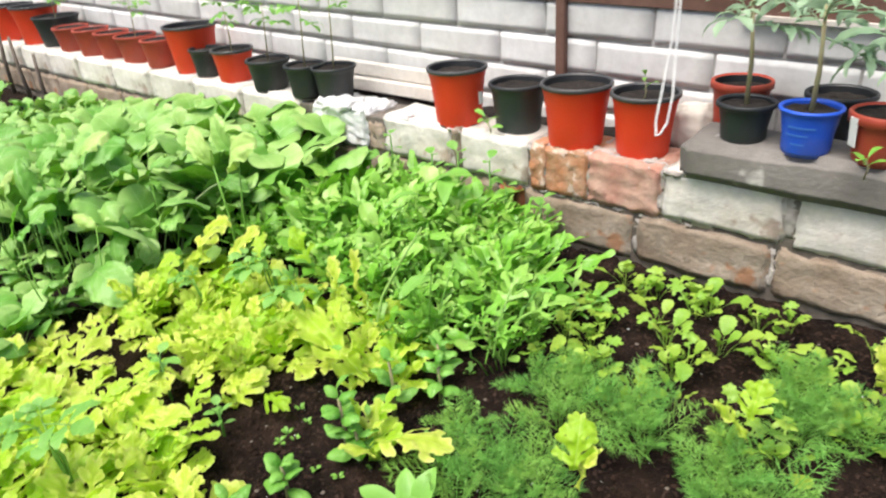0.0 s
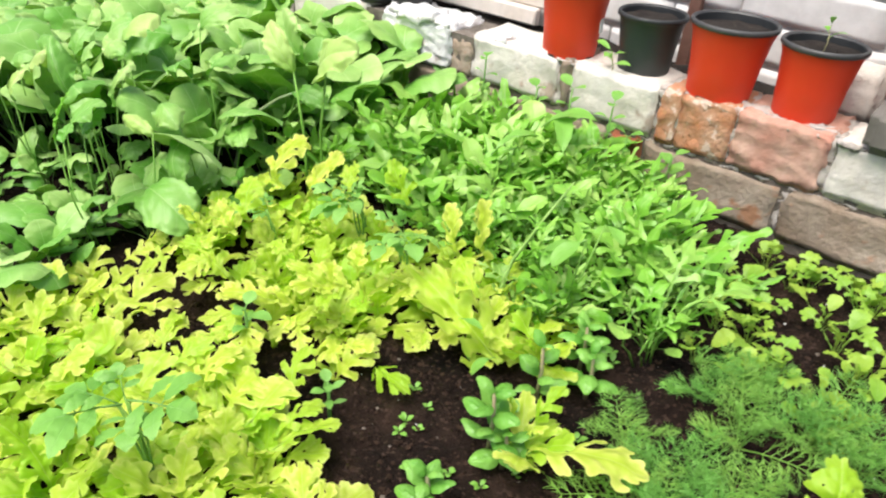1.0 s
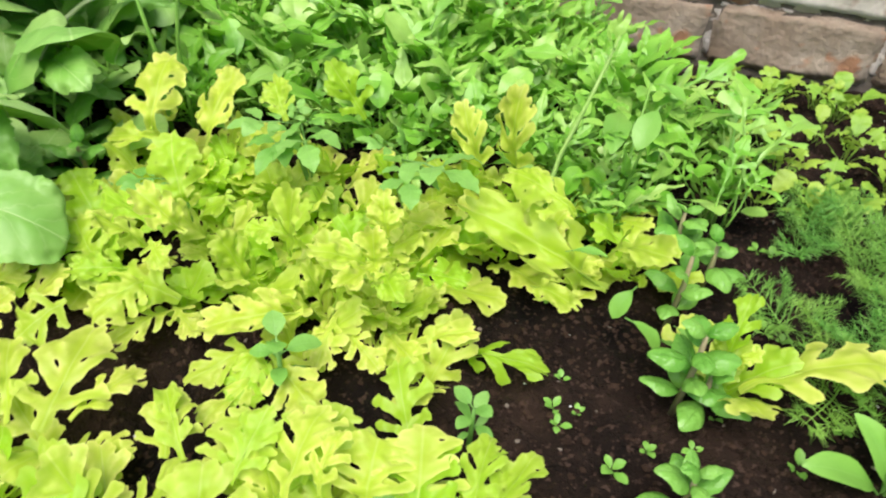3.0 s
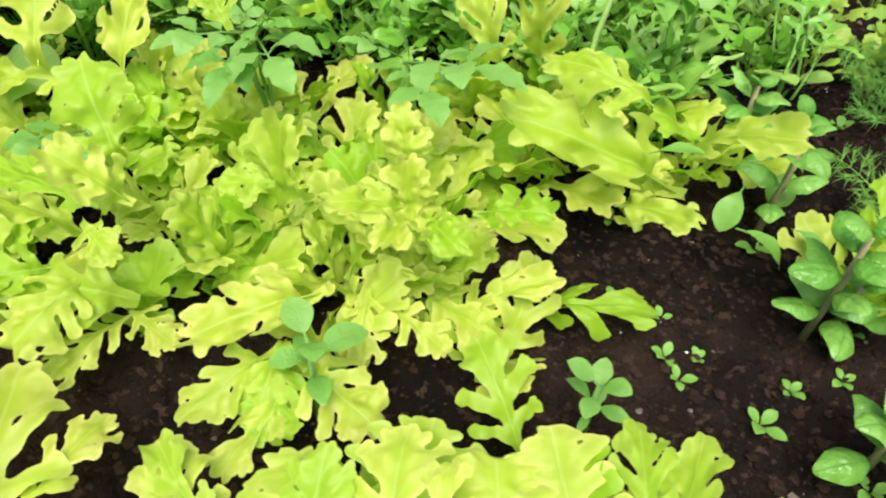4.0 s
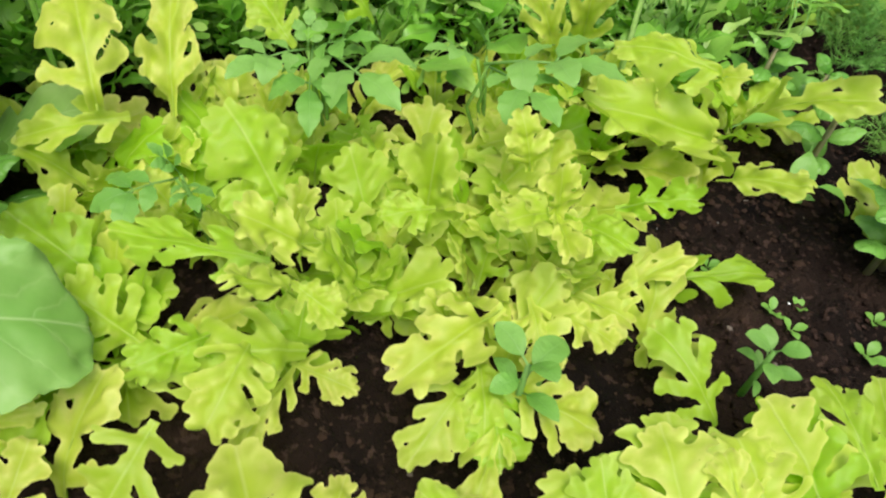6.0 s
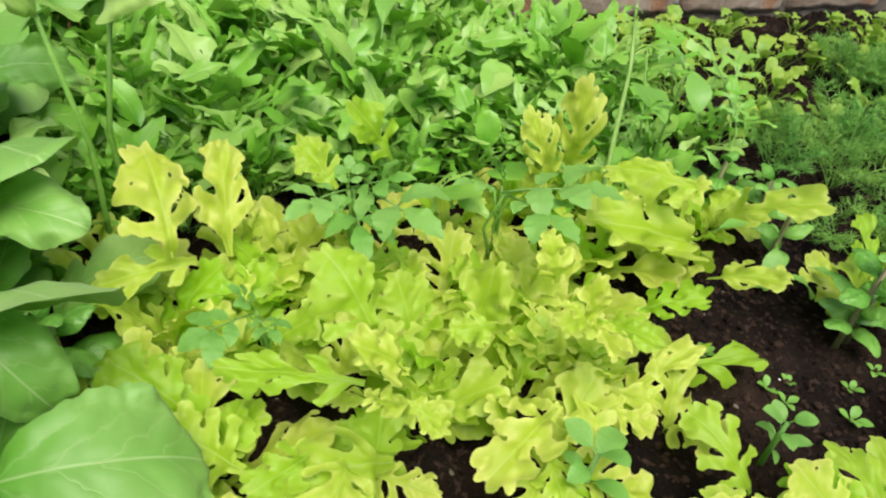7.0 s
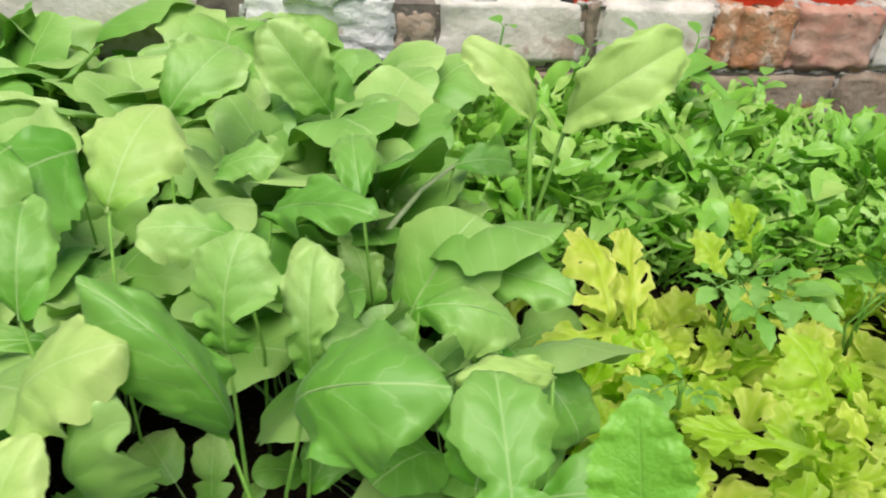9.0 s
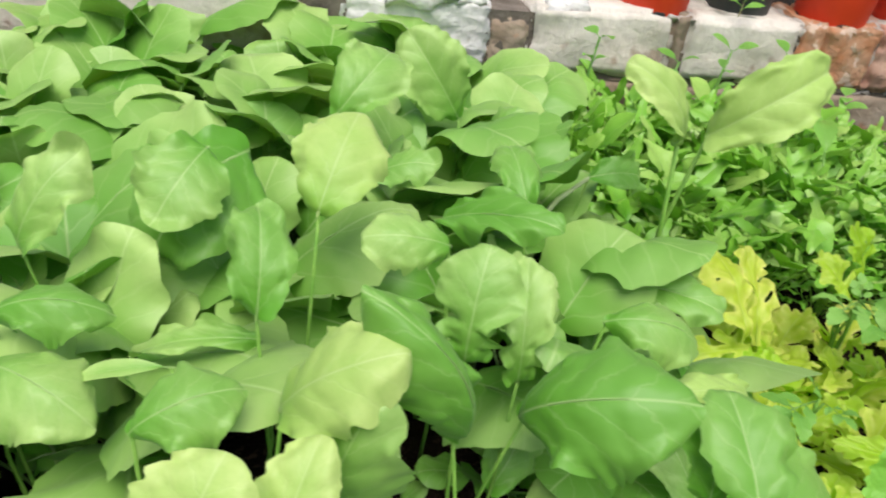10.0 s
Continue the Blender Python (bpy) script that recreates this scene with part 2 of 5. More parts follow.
def thing(name, at, label, category, group="", kind="", data=None):
    ob = new(name, data)
    ob.location = at
    if data is None:
        ob.empty_display_size = 0.02
    return tagged(ob, label, category, group, kind)


def tube(points, radii, sides=6):
    """Vertices and faces of a tube through the points."""
    verts, faces = [], []
    pts = [Vector(p) for p in points]
    for i, p in enumerate(pts):
        d = (pts[min(i + 1, len(pts) - 1)] - pts[max(i - 1, 0)]).normalized()
        a = d.orthogonal().normalized() if abs(d.z) > 0.95 else d.cross(Vector((0, 0, 1))).normalized()
        b = d.cross(a)
        for k in range(sides):
            w = 2 * math.pi * k / sides
            verts.append(p + (a * math.cos(w) + b * math.sin(w)) * radii[i])
    for i in range(len(pts) - 1):
        for k in range(sides):
            j = (k + 1) % sides
            faces.append((i * sides + k, i * sides + j, (i + 1) * sides + j, (i + 1) * sides + k))
    faces.append(tuple(reversed(range(sides))))
    faces.append(tuple(range((len(pts) - 1) * sides, len(pts) * sides)))
    return verts, faces


# ---- leaves ----
def leaf_mesh(name, material, half, rows=22, cols=3, petiole=0.2, rib=0.012, fold=0.15, arch=0.9, sweep=0.0, ruffle=0.0, waves=5.0, seed=0, curl=0.0):
    """A leaf one unit long from the foot of its stalk to its tip, along +y with its upper face to +z. half(s, side): half width."""
    rnd = random.Random(seed)
    ph = [rnd.uniform(0, 6.28) for _ in range(6)]
    verts, uvs, faces = [], [], []
    for i in range(rows + 1):
        s = i / rows
        for k in range(-cols, cols + 1):
            v = k / cols
            side = 0 if v < 0 else 1
            w = max(half(s, side), 0.0015)
            x = v * w
            y = petiole + (1 - petiole) * s + sweep * abs(v) * w * (1 - s * 0.6)
            wave = math.sin(waves * 6.283 * s + ph[side]) + 0.6 * math.sin(waves * 10.9 * s + ph[2 + side])
            z = fold * abs(x) + ruffle * wave * abs(v) ** 1.7 * min(w * 4, 1) - curl * v * v * w
            z += 0.012 * math.sin(9 * s + ph[4]) * math.sin(2.2 * v + ph[5])
            verts.append([x, y, z])
            uvs.append((0.5 + v / 2, s))
    c = 2 * cols + 1
    for i in range(rows):
        for k in range(2 * cols):
            a = i * c + k
            faces.append((a, a + 1, a + c + 1, a + c))
    n0 = len(verts)
    stalk = 6
    reach = petiole + 0.55 * (1 - petiole)
    for i in range(stalk + 1):
        f = i / stalk
        r = rib * (1.0 - 0.75 * f)
        y = reach * f
        for k in range(4):
            w = math.pi / 4 + k * math.pi / 2
            verts.append([r * 1.3 * math.cos(w), y, r * math.sin(w) - r * 1.15])
            uvs.append((0.5, 0.02))
    for i in range(stalk):
        for k in range(4):
            j = (k + 1) % 4
            faces.append((n0 + i * 4 + k, n0 + i * 4 + j, n0 + i * 4 + 4 + j, n0 + i * 4 + 4 + k))
    return mesh_from(name, bent(verts, arch), faces, material, uvs)


def bent(verts, arch):
    """Bends a flat leaf over its length, then turns and scales it so that foot and tip lie one unit apart on the y axis."""
    def spine(y):
        steps, py, pz, ang = 16, 0.0, 0.0, 0.0
        for q in range(steps):
            f = y * (q + 0.5) / steps
            ang = arch * (0.35 - max(f, 0) ** 1.3)
            py += y / steps * math.cos(ang)
            pz += y / steps * math.sin(ang)
        return py, pz, arch * (0.35 - max(y, 0) ** 1.3)
    out = []
    for x, y, z in verts:
        py, pz, ang = spine(y)
        out.append([x, py - z * math.sin(ang), pz + z * math.cos(ang)])
    ty, tz, _ = spine(1.0)
    ln, turn = math.hypot(ty, tz), math.atan2(tz, ty)
    co, si = math.cos(-turn) / ln, math.sin(-turn) / ln
    return [[x / ln, y * co - z * si, y * si + z * co] for x, y, z in out]


def ovate(width, widest=0.5, power=0.8, wavy=0.04, waves=6, seed=0, base=0.0):
    rnd = random.Random(seed)
    ph = (rnd.uniform(0, 6.28), rnd.uniform(0, 6.28))
    def half(s, side):
        env = max(math.sin(math.pi * s ** (math.log(0.5) / math.log(widest))), 0) ** power
        return width * (env * (1 + wavy * math.sin(6.283 * waves * s + ph[side])) + base * (1 - s))
    return half


def lyrate(width, seed):
    """A broad blade with one or two small lobes down the stalk, as in leaf mustard and radish."""
    rnd = random.Random(seed)
    cut = (rnd.uniform(0.30, 0.40), rnd.uniform(0.30, 0.40))
    full = ovate(width, 0.66, 0.55, 0.06, 5, seed)
    def half(s, side):
        c = cut[side]
        w = full(s, side)
        if s < c:
            return width * (0.22 + 0.5 * s) * abs(math.sin(2 * math.pi * s / c)) ** 0.8 + 0.09 + 0.10 * s
        return w * min(1.0, (s - c) / 0.22 + 0.48)
    return half


def sized(me):
    """Notes how wide the leaf is for its length."""
    me["wide"] = max(v.co.x for v in me.vertices) - min(v.co.x for v in me.vertices)
    return me


def cut_leaf(name, material, field, wide, cell, seed, petiole=0.0, rib=0.01, fold=0.12, arch=0.9, ruffle=0.03, frill=9.0, curl=0.0, ribs=0.0, pucker=0.0, twist=0.0):
    """A leaf one unit long whose outline is where field(x, y) turns positive; frilled towards its edge, swollen between its side veins."""
    nx, ny = int(math.ceil(wide / cell)), int(math.ceil(1.06 / cell))
    val = {}
    for j in range(ny + 1):
        for i in range(-nx, nx + 1):
            val[i, j] = field(i * cell, j * cell)
    verts, uvs, faces, known, rims = [], [], [], {}, []

    def point(x, y, d, key):
        if key in known:
            return known[key]
        edge = max(0.0, 1 - max(d, 0.0) / 0.10)
        a = abs(x)
        z = fold * (math.sqrt(a * a + 0.0016) - 0.04) - curl * a * a / wide + ruffle * edge * (2.0 * noise.noise((x * frill, y * frill, seed * 1.7)) + 0.5 * noise.noise((x * frill * 2.3, y * frill * 2.3, seed * 1.7 + 5)))
        z += 0.02 * noise.noise((x * 4, y * 4, seed * 0.9 + 30)) + twist * x * (y - 0.4)
        if ribs:
            z += pucker * abs(math.sin(math.pi * ribs * (y - 0.55 * a + 0.05 * noise.noise((x * 5, y * 5, seed))))) ** 0.7 * min(1.0, a / 0.05) * min(1.0, max(d, 0.0) / 0.05)
        known[key] = len(verts)
        verts.append([x, petiole + (1 - petiole) * y, z])
        uvs.append((min(max(0.5 + 0.5 * x / wide, 0.0), 1.0), min(y, 1.0)))
        rims.append(edge)
        return known[key]

    for j in range(ny):
        for i in range(-nx, nx):
            ring_of = ((i, j), (i + 1, j), (i + 1, j + 1), (i, j + 1))
            if max(val[c] for c in ring_of) <= 0:
                continue
            loop = []
            for q in range(4):
                a, b = ring_of[q], ring_of[(q + 1) % 4]
                va, vb = val[a], val[b]
                if va > 0:
                    loop.append(point(a[0] * cell, a[1] * cell, va, a))
                if (va > 0) != (vb > 0):
                    f = min(max(va / (va - vb), 0.06), 0.94)
                    loop.append(point((a[0] + (b[0] - a[0]) * f) * cell, (a[1] + (b[1] - a[1]) * f) * cell, 0.0, (min(a, b), max(a, b))))
            if len(loop) > 2:
                faces.append(tuple(loop))
    n0, stalk = len(verts), 6
    for a in range(stalk + 1):
        f = a / stalk
        r = rib * (1 - 0.8 * f)
        for b in range(4):
            w = math.pi / 4 + b * math.pi / 2
            verts.append([r * 1.2 * math.cos(w), (petiole + (1 - petiole) * 0.7) * f, r * math.sin(w) - r * 1.1])
            uvs.append((0.5, 0.05))
            rims.append(0.0)
    for a in range(stalk):
        for b in range(4):
            c = (b + 1) % 4
            faces.append((n0 + a * 4 + b, n0 + a * 4 + c, n0 + a * 4 + 4 + c, n0 + a * 4 + 4 + b))
    return mesh_from(name, bent(verts, arch), faces, material, uvs, rims=rims)


def lobes_field(seed, pairs, first, core, reach, r0, r1, crumple, end, end_r, angle=60, rough=0.018, rounds=(-42, 4, 46), taper=False, fuse=130.0):
    """Outline of a lobed leaf: a stalk-like middle, side lobes that each end in small rounds, and an end lobe of rounds."""
    rnd = random.Random(seed)
    bars = [(0, 0, 0, 1 - end * 1.2, core * 0.45, core)]
    for side in (-1, 1):
        for k in range(pairs):
            f = (k + (0.3 if side > 0 else 0.0) + rnd.uniform(-0.12, 0.12)) / pairs
            y0 = first + (0.92 - end - first) * f
            grow = 0.6 + 0.4 * math.sin(math.pi * (0.2 + 0.7 * f))
            turn = radians(angle - 22 * f + rnd.uniform(-10, 10))
            ln = (reach - r1) * grow * rnd.uniform(0.72, 1.16)
            ex, ey = side * math.sin(turn) * ln, y0 + math.cos(turn) * ln
            bars.append((0, y0, ex, ey, r0 * grow, r1 * 0.8 * grow))
            for a in rounds:
                w = turn + radians(a + rnd.uniform(-14, 14))
                o = r1 * grow * rnd.uniform(0.55, 0.85)
                bars.append((ex, ey, ex + side * math.sin(w) * o, ey + math.cos(w) * o, r1 * 0.5 * grow, crumple * grow * rnd.uniform(0.75, 1.25)))
    cy = 1 - end
    bars.append((0, cy - end * 0.5, 0, cy, core, end_r))
    if taper:
        bars.append((0, cy, 0, 1 - end_r * 0.3, end_r * 0.9, end_r * 0.3))
    for a in () if taper else (-105, -62, -22, 18, 60, 108):
        w = radians(a + rnd.uniform(-10, 10))
        bars.append((0, cy, math.sin(w) * (end - crumple) * rnd.uniform(0.85, 1.05), cy + math.cos(w) * (end - crumple) * rnd.uniform(0.9, 1.02), end_r * 0.5, crumple * rnd.uniform(0.8, 1.3)))

    def field(x, y):
        total = 1e-30
        for ax, ay, bx, by, ra, rb in bars:
            dx, dy = bx - ax, by - ay
            f = min(max(((x - ax) * dx + (y - ay) * dy) / (dx * dx + dy * dy + 1e-9), 0.0), 1.0)
            total += math.exp(fuse * (ra + (rb - ra) * f - math.hypot(x - ax - dx * f, y - ay - dy * f)))
        return math.log(total) / fuse - 0.004 + rough * (noise.noise((x * 20, y * 20, seed)) + 2.0 * noise.noise((x * 8, y * 8, seed + 4)))
    return field


def blade_field(half, seed, rough=0.02, grain=9.0):
    """Outline of an undivided blade with a shallowly notched, uneven edge."""
    def field(x, y):
        if y <= 0 or y >= 1:
            return -0.05
        e = rough * (0.9 * noise.noise((y * grain * 0.7, 3.0 if x > 0 else -3.0, seed)) + 0.35 * noise.noise((y * grain * 2.4, x * 6, seed + 9)))
        e += 0.30 * rough * abs(math.sin(y * 34 + 3 * noise.noise((y * 5, x * 2, seed)))) - 0.15 * rough
        return min(half(y, 0 if x < 0 else 1) * (1 + 2.2 * e) + e * 0.4 - abs(x), (1 - y) * 3 + 0.01)
    return field


OAK_LEAVES = [sized(cut_leaf("lettuce_leaf", LETTUCE, lobes_field(100 + i, 2 + (i % 3 > 0), 0.15, 0.105, 0.39 + 0.02 * (i % 3), 0.068, 0.080 if i % 3 else 0.104, 0.052, 0.20, 0.13, 62, 0.013, (-34, 36), fuse=170.0), 0.46, 0.024, i, 0, 0.013, 0.14, 0.45 + 0.25 * (i % 4), 0.055, 4.2, 0.2 * (i % 3), twist=0.2 * (i % 3 - 1))) for i in range(12)]
FRILLY_LEAVES = [sized(cut_leaf("lettuce_leaf", LETTUCE, lobes_field(140 + i, 3, 0.15, 0.125, 0.40, 0.075, 0.082, 0.055, 0.27, 0.17, 64, 0.014, (-34, 36), fuse=180.0), 0.47, 0.024, 20 + i, 0, 0.012, 0.22, 0.6 + 0.3 * (i % 3), 0.085, 4.2, 0.3 * (i % 3))) for i in range(8)]
BROAD_LEAVES = [sized(cut_leaf("mustard_leaf", MUSTARD, blade_field(ovate(0.29 + 0.03 * (i % 3), 0.54 + 0.04 * (i % 3), 0.5, 0.02, 5 + i % 4, 300 + i), i, 0.050, 8.0), 0.42, 0.024, 40 + i, 0, 0.010, (0.30, -0.15, 0.12, -0.25)[i % 4], 0.9 + 0.4 * (i % 4), 0.085, 4.4, (0.2, 0.5, 0.35)[i % 3], 5.0, 0.011, 0.4 * (i % 3 - 1))) for i in range(11)]
LYRATE_LEAVES = [sized(cut_leaf("mustard_leaf", MUSTARD, blade_field(lyrate(0.29 + 0.02 * (i % 3), 340 + i), 60 + i, 0.050, 8.0), 0.42, 0.024, 60 + i, 0, 0.010, (0.2, -0.1, 0.1)[i % 3], 0.9 + 0.35 * (i % 3), 0.085, 4.4, 0.3, 5.5, 0.011, 0.3 * (i % 3 - 1))) for i in range(6)]
PALE_LEAVES = [sized(cut_leaf("mustard_leaf", PALE_MUSTARD, blade_field(ovate(0.31, 0.56, 0.5, 0.03, 6, 320 + i), 30 + i, 0.052, 8.0), 0.44, 0.024, 50 + i, 0, 0.010, (0.25, -0.1, 0.1)[i % 3], 1.0 + 0.3 * i, 0.085, 4.4, 0.3, 5.0, 0.011, 0.3 * (i % 3 - 1))) for i in range(4)]
SERRATE_LEAVES = [sized(leaf_mesh("serrate_mustard_leaf", SERRATE, ovate(0.32, 0.46, 0.65, 0.05, 13, 360 + i), 52, 3, 0.04, 0.014, 0.12, 0.5 + 0.2 * i, 0.1, 0.02, 4.0, 370 + i)) for i in range(3)]
NARROW_LEAVES = [sized(leaf_mesh("mustard_leaf", MUSTARD, ovate(0.16, 0.5, 0.8, 0.03, 4, 380 + i), 12, 2, 0.1, 0.012, 0.2, 0.9, 0.05, 0.01, 2.0, 385 + i)) for i in range(2)]
MUSTARD_LEAVES = [cut_leaf("mustard_leaf", MUSTARD, blade_field(ovate(0.165 + 0.02 * (i % 3), 0.56, 0.48, 0.02, 5, 390 + i), 80 + i, 0.022, 9.0), 0.26, 0.05, 80 + i, 0.5, 0.007, (0.2, -0.1, 0.05)[i % 3], 0.8 + 0.4 * (i % 4), 0.03, 4.0, 0.3, 4.0, 0.012) for i in range(9)]
MUSTARD_LEAVES += [cut_leaf("mustard_leaf", MUSTARD, blade_field(lyrate(0.18, 400 + i), 90 + i, 0.025, 10.0), 0.26, 0.05, 90 + i, 0.36, 0.007, 0.1, 0.9 + 0.3 * (i % 3), 0.035, 5.0, 0.3, 4.0, 0.012) for i in range(4)]
ROCKET_LEAVES = [cut_leaf("rocket_leaf", ROCKET, lobes_field(410 + i, 3 + i % 2, 0.26, 0.020, 0.22 + 0.02 * (i % 3), 0.022, 0.030, 0.020, 0.20, 0.060 + 0.01 * (i % 2), 58, 0.010, (-24, 26), True, 260.0), 0.28, 0.024, 110 + i, 0, 0.008, 0.15, 0.5 + 0.4 * (i % 4), 0.03, 7.0, 0.3) for i in range(9)]
ROCKET_LEAVES += [cut_leaf("rocket_leaf", ROCKET, lobes_field(430 + i, 2, 0.36, 0.024, 0.24, 0.03, 0.045, 0.030, 0.24, 0.085, 60, 0.012, (-28, 30), True, 260.0), 0.30, 0.026, 130 + i, 0, 0.008, 0.1, 0.6 + 0.4 * (i % 4), 0.03, 6.0, 0.3) for i in range(5)]
ROCKET_LEAVES += [leaf_mesh("rocket_leaf", ROCKET, ovate(0.12, 0.55, 0.5, 0.05, 4, 440 + i), 10, 2, 0.6, 0.007, 0.2, 0.6 + 0.3 * i, 0.1, 0.01, 2.0, 450 + i) for i in range(3)]
YOUNG_LEAVES = [cut_leaf("young_radish_leaf", YOUNG, lobes_field(500 + i, 1, 0.50, 0.025, 0.17, 0.04, 0.05, 0.04, 0.22, 0.13, 70), 0.28, 0.045, 150 + i, 0, 0.010, 0.15, 0.9 + 0.4 * (i % 3), 0.035, 6.0, 0.3) for i in range(5)]
SEEDLING_LEAVES = [leaf_mesh("seedling_leaf", TOMATO, ovate(0.15, 0.5, 0.8, 0.02, 3, 680 + i), 10, 2, 0.2, 0.014, 0.2, 0.7 + 0.3 * i, 0.05, 0.01, 2.0, 685 + i) for i in range(3)]
YOUNG_LEAVES += [leaf_mesh("young_radish_leaf", YOUNG, ovate(0.17, 0.6, 0.5, 0.08, 5, 510 + i), 16, 2, 0.5, 0.010, 0.15, 0.9 + 0.3 * i, 0.2, 0.02, 3.0, 520 + i) for i in range(2)]
BASIL_LEAVES = [sized(cut_leaf("basil_leaf", BASIL, blade_field(ovate(0.27, 0.45, 0.75, 0.0, 4, 600 + i), 170 + i, 0.01), 0.32, 0.05, 170 + i, 0.06, 0.012, 0.1, 0.9 + 0.35 * i, 0.012, 4.0, 0.75, 4.0, 0.022)) for i in range(4)]
FLAT_LEAVES = [sized(leaf_mesh("smooth_seedling_leaf", SPROUT, ovate(0.17, 0.55, 0.8, 0.02, 3, 640 + i), 12, 2, 0.15, 0.014, 0.2, 0.7 + 0.3 * i, 0.05, 0.01, 2.0, 650 + i)) for i in range(3)]


def merged(name, material, items):
    """One mesh out of copies of others, each at its pose."""
    verts, faces, uvs = [], [], []
    for me, m in items:
        n0 = len(verts)
        verts += [m @ v.co for v in me.vertices]
        got = [(0.5, 0.5)] * len(me.vertices)
        for loop, uv in zip(me.loops, me.uv_layers[0].data):
            got[loop.vertex_index] = tuple(uv.uv)
        uvs += got
        faces += [tuple(n0 + i for i in p.vertices) for p in me.polygons]
    return mesh_from(name, verts, faces, material, uvs)


def scaled(x, y, z, rx, ry, rz, length, width=1.0):
    return pose(x, y, z, rx, ry, rz) @ Matrix.Diagonal((length * width, length, length, 1))


TOMATO_LEAFLETS = [leaf_mesh("tomato_leaflet", TOMATO, ovate(0.26, 0.40, 0.8, 0.09, 3 + i, 700 + i), 18, 2, 0.1, 0.02, 0.1, 0.8 + 0.4 * i, 0.3, 0.02, 3.0, 710 + i) for i in range(3)]


def tomato_leaf(seed, material=TOMATO, pool=TOMATO_LEAFLETS, pairs=((0.52, 0.48), (0.28, 0.38)), end=0.5):
    """A pinnate tomato leaf: a stalk with a large end leaflet and two or three pairs."""
    rnd = random.Random(seed)
    verts, faces = tube([(0, 0, 0), (0, 0.3, 0.05), (0, 0.62, 0.05)], [0.014, 0.011, 0.008], 5)
    stalk = mesh_from("stalk", verts, faces, material, [(0.5, 0.05)] * len(verts))
    items = [(stalk, Matrix.Identity(4)), (pool[0], scaled(0, 0.56, 0.05, -12, 0, rnd.uniform(-8, 8), end))]
    for y, ln in pairs:
        for sgn in (-1, 1):
            items.append((rnd.choice(pool), scaled(0, y + rnd.uniform(-0.03, 0.03), 0.05, rnd.uniform(-25, 5), sgn * 10, -sgn * rnd.uniform(48, 75), ln * rnd.uniform(0.85, 1.1))))
    return merged("compound_leaf", material, items)


TOMATO_LEAVES = [tomato_leaf(730 + i) for i in range(4)]
NARROW_LEAFLETS = [leaf_mesh("drooping_leaflet", PEPPER_LEAF, ovate(0.15, 0.42, 0.8, 0.10, 4, 660 + i), 14, 2, 0.1, 0.014, 0.25, 1.0 + 0.4 * i, 0.1, 0.02, 2.0, 670 + i) for i in range(3)]
PEPPER_LEAVES = [tomato_leaf(740 + i, PEPPER_LEAF, NARROW_LEAFLETS, ((0.50, 0.46), (0.36, 0.36), (0.20, 0.34)), 0.48) for i in range(4)]


def dill_frond(seed):
    """A feathery dill frond: a stalk with paired side stalks that carry fans of threads."""
    rnd = random.Random(seed)
    verts, faces = [], []

    def strip(a, b, r):
        n0 = len(verts)
        d = (b - a).normalized()
        p = d.cross(Vector((rnd.uniform(-1, 1), rnd.uniform(-1, 1), rnd.uniform(-1, 1)))).normalized() * r
        q = d.cross(p)
        verts.extend((a + p, a - 0.5 * p + 0.87 * q, a - 0.5 * p - 0.87 * q, b))
        faces.extend(((n0, n0 + 1, n0 + 3), (n0 + 1, n0 + 2, n0 + 3), (n0 + 2, n0, n0 + 3)))

    def axis(f):
        return Vector((0, f, 0.22 * f - 0.32 * f * f))
    v, f = tube([axis(q / 5) for q in range(6)], [0.011, 0.010, 0.009, 0.007, 0.005, 0.002], 4)
    verts.extend(v)
    faces.extend(f)
    for q in range(8):
        y = 0.28 + 0.72 * q / 7.5
        ln = 0.34 * (1 - 0.72 * (q / 7.5)) * rnd.uniform(0.8, 1.2)
        for sgn in (-1, 1):
            root = axis(y)
            way = Vector((sgn * rnd.uniform(0.7, 1.0), rnd.uniform(0.45, 0.8), rnd.uniform(-0.15, 0.4))).normalized()
            strip(root, root + way * ln, 0.006)
            for e in range(5):
                node = root + way * ln * (0.25 + 0.17 * e)
                for _ in range(3):
                    turn = (way + Vector((rnd.uniform(-0.9, 0.9), rnd.uniform(-0.9, 0.9), rnd.uniform(-0.8, 0.9)))).normalized()
                    strip(node, node + turn * rnd.uniform(0.09, 0.17), 0.006)
    return mesh_from("dill_frond", verts, faces, DILL, [(0.5 + 0.3 * rnd.random(), rnd.random()) for _ in verts], False)


DILL_FRONDS = [dill_frond(750 + i) for i in range(5)]


# ---- the setting: bed, border wall, ledge, brick wall ----
RISE = 0.004
WALL_RISE = 0.024


def ledge(x):
    """Height of the border wall's top, which rises a little along its length."""
    return 0.192 - RISE * (x + 0.7)


def axis_steps(lo, hi, fine, far):
    inner = list(np.arange(lo, hi + fine / 2, fine))
    grow, a, b = fine * 2, lo, hi
    left, right = [], []
    while a > -far:
        a -= grow
        b += grow
        left.append(a)
        right.append(b)
        grow *= 1.45
    return left[::-1] + inner + right


def soil_height(x, y):
    near = max(0.0, 1 - max(abs(x + 0.8) - 1.6, abs(y - 0.7) - 0.8, 0.0) / 0.8)
    h = 0.012 * noise.noise((x * 5, y * 5, 0)) + 0.011 * noise.noise((x * 17, y * 17, 3)) + 0.009 * noise.noise((x * 45, y * 45, 7)) + 0.005 * noise.noise((x * 110, y * 110, 9))
    return h * near - 0.006


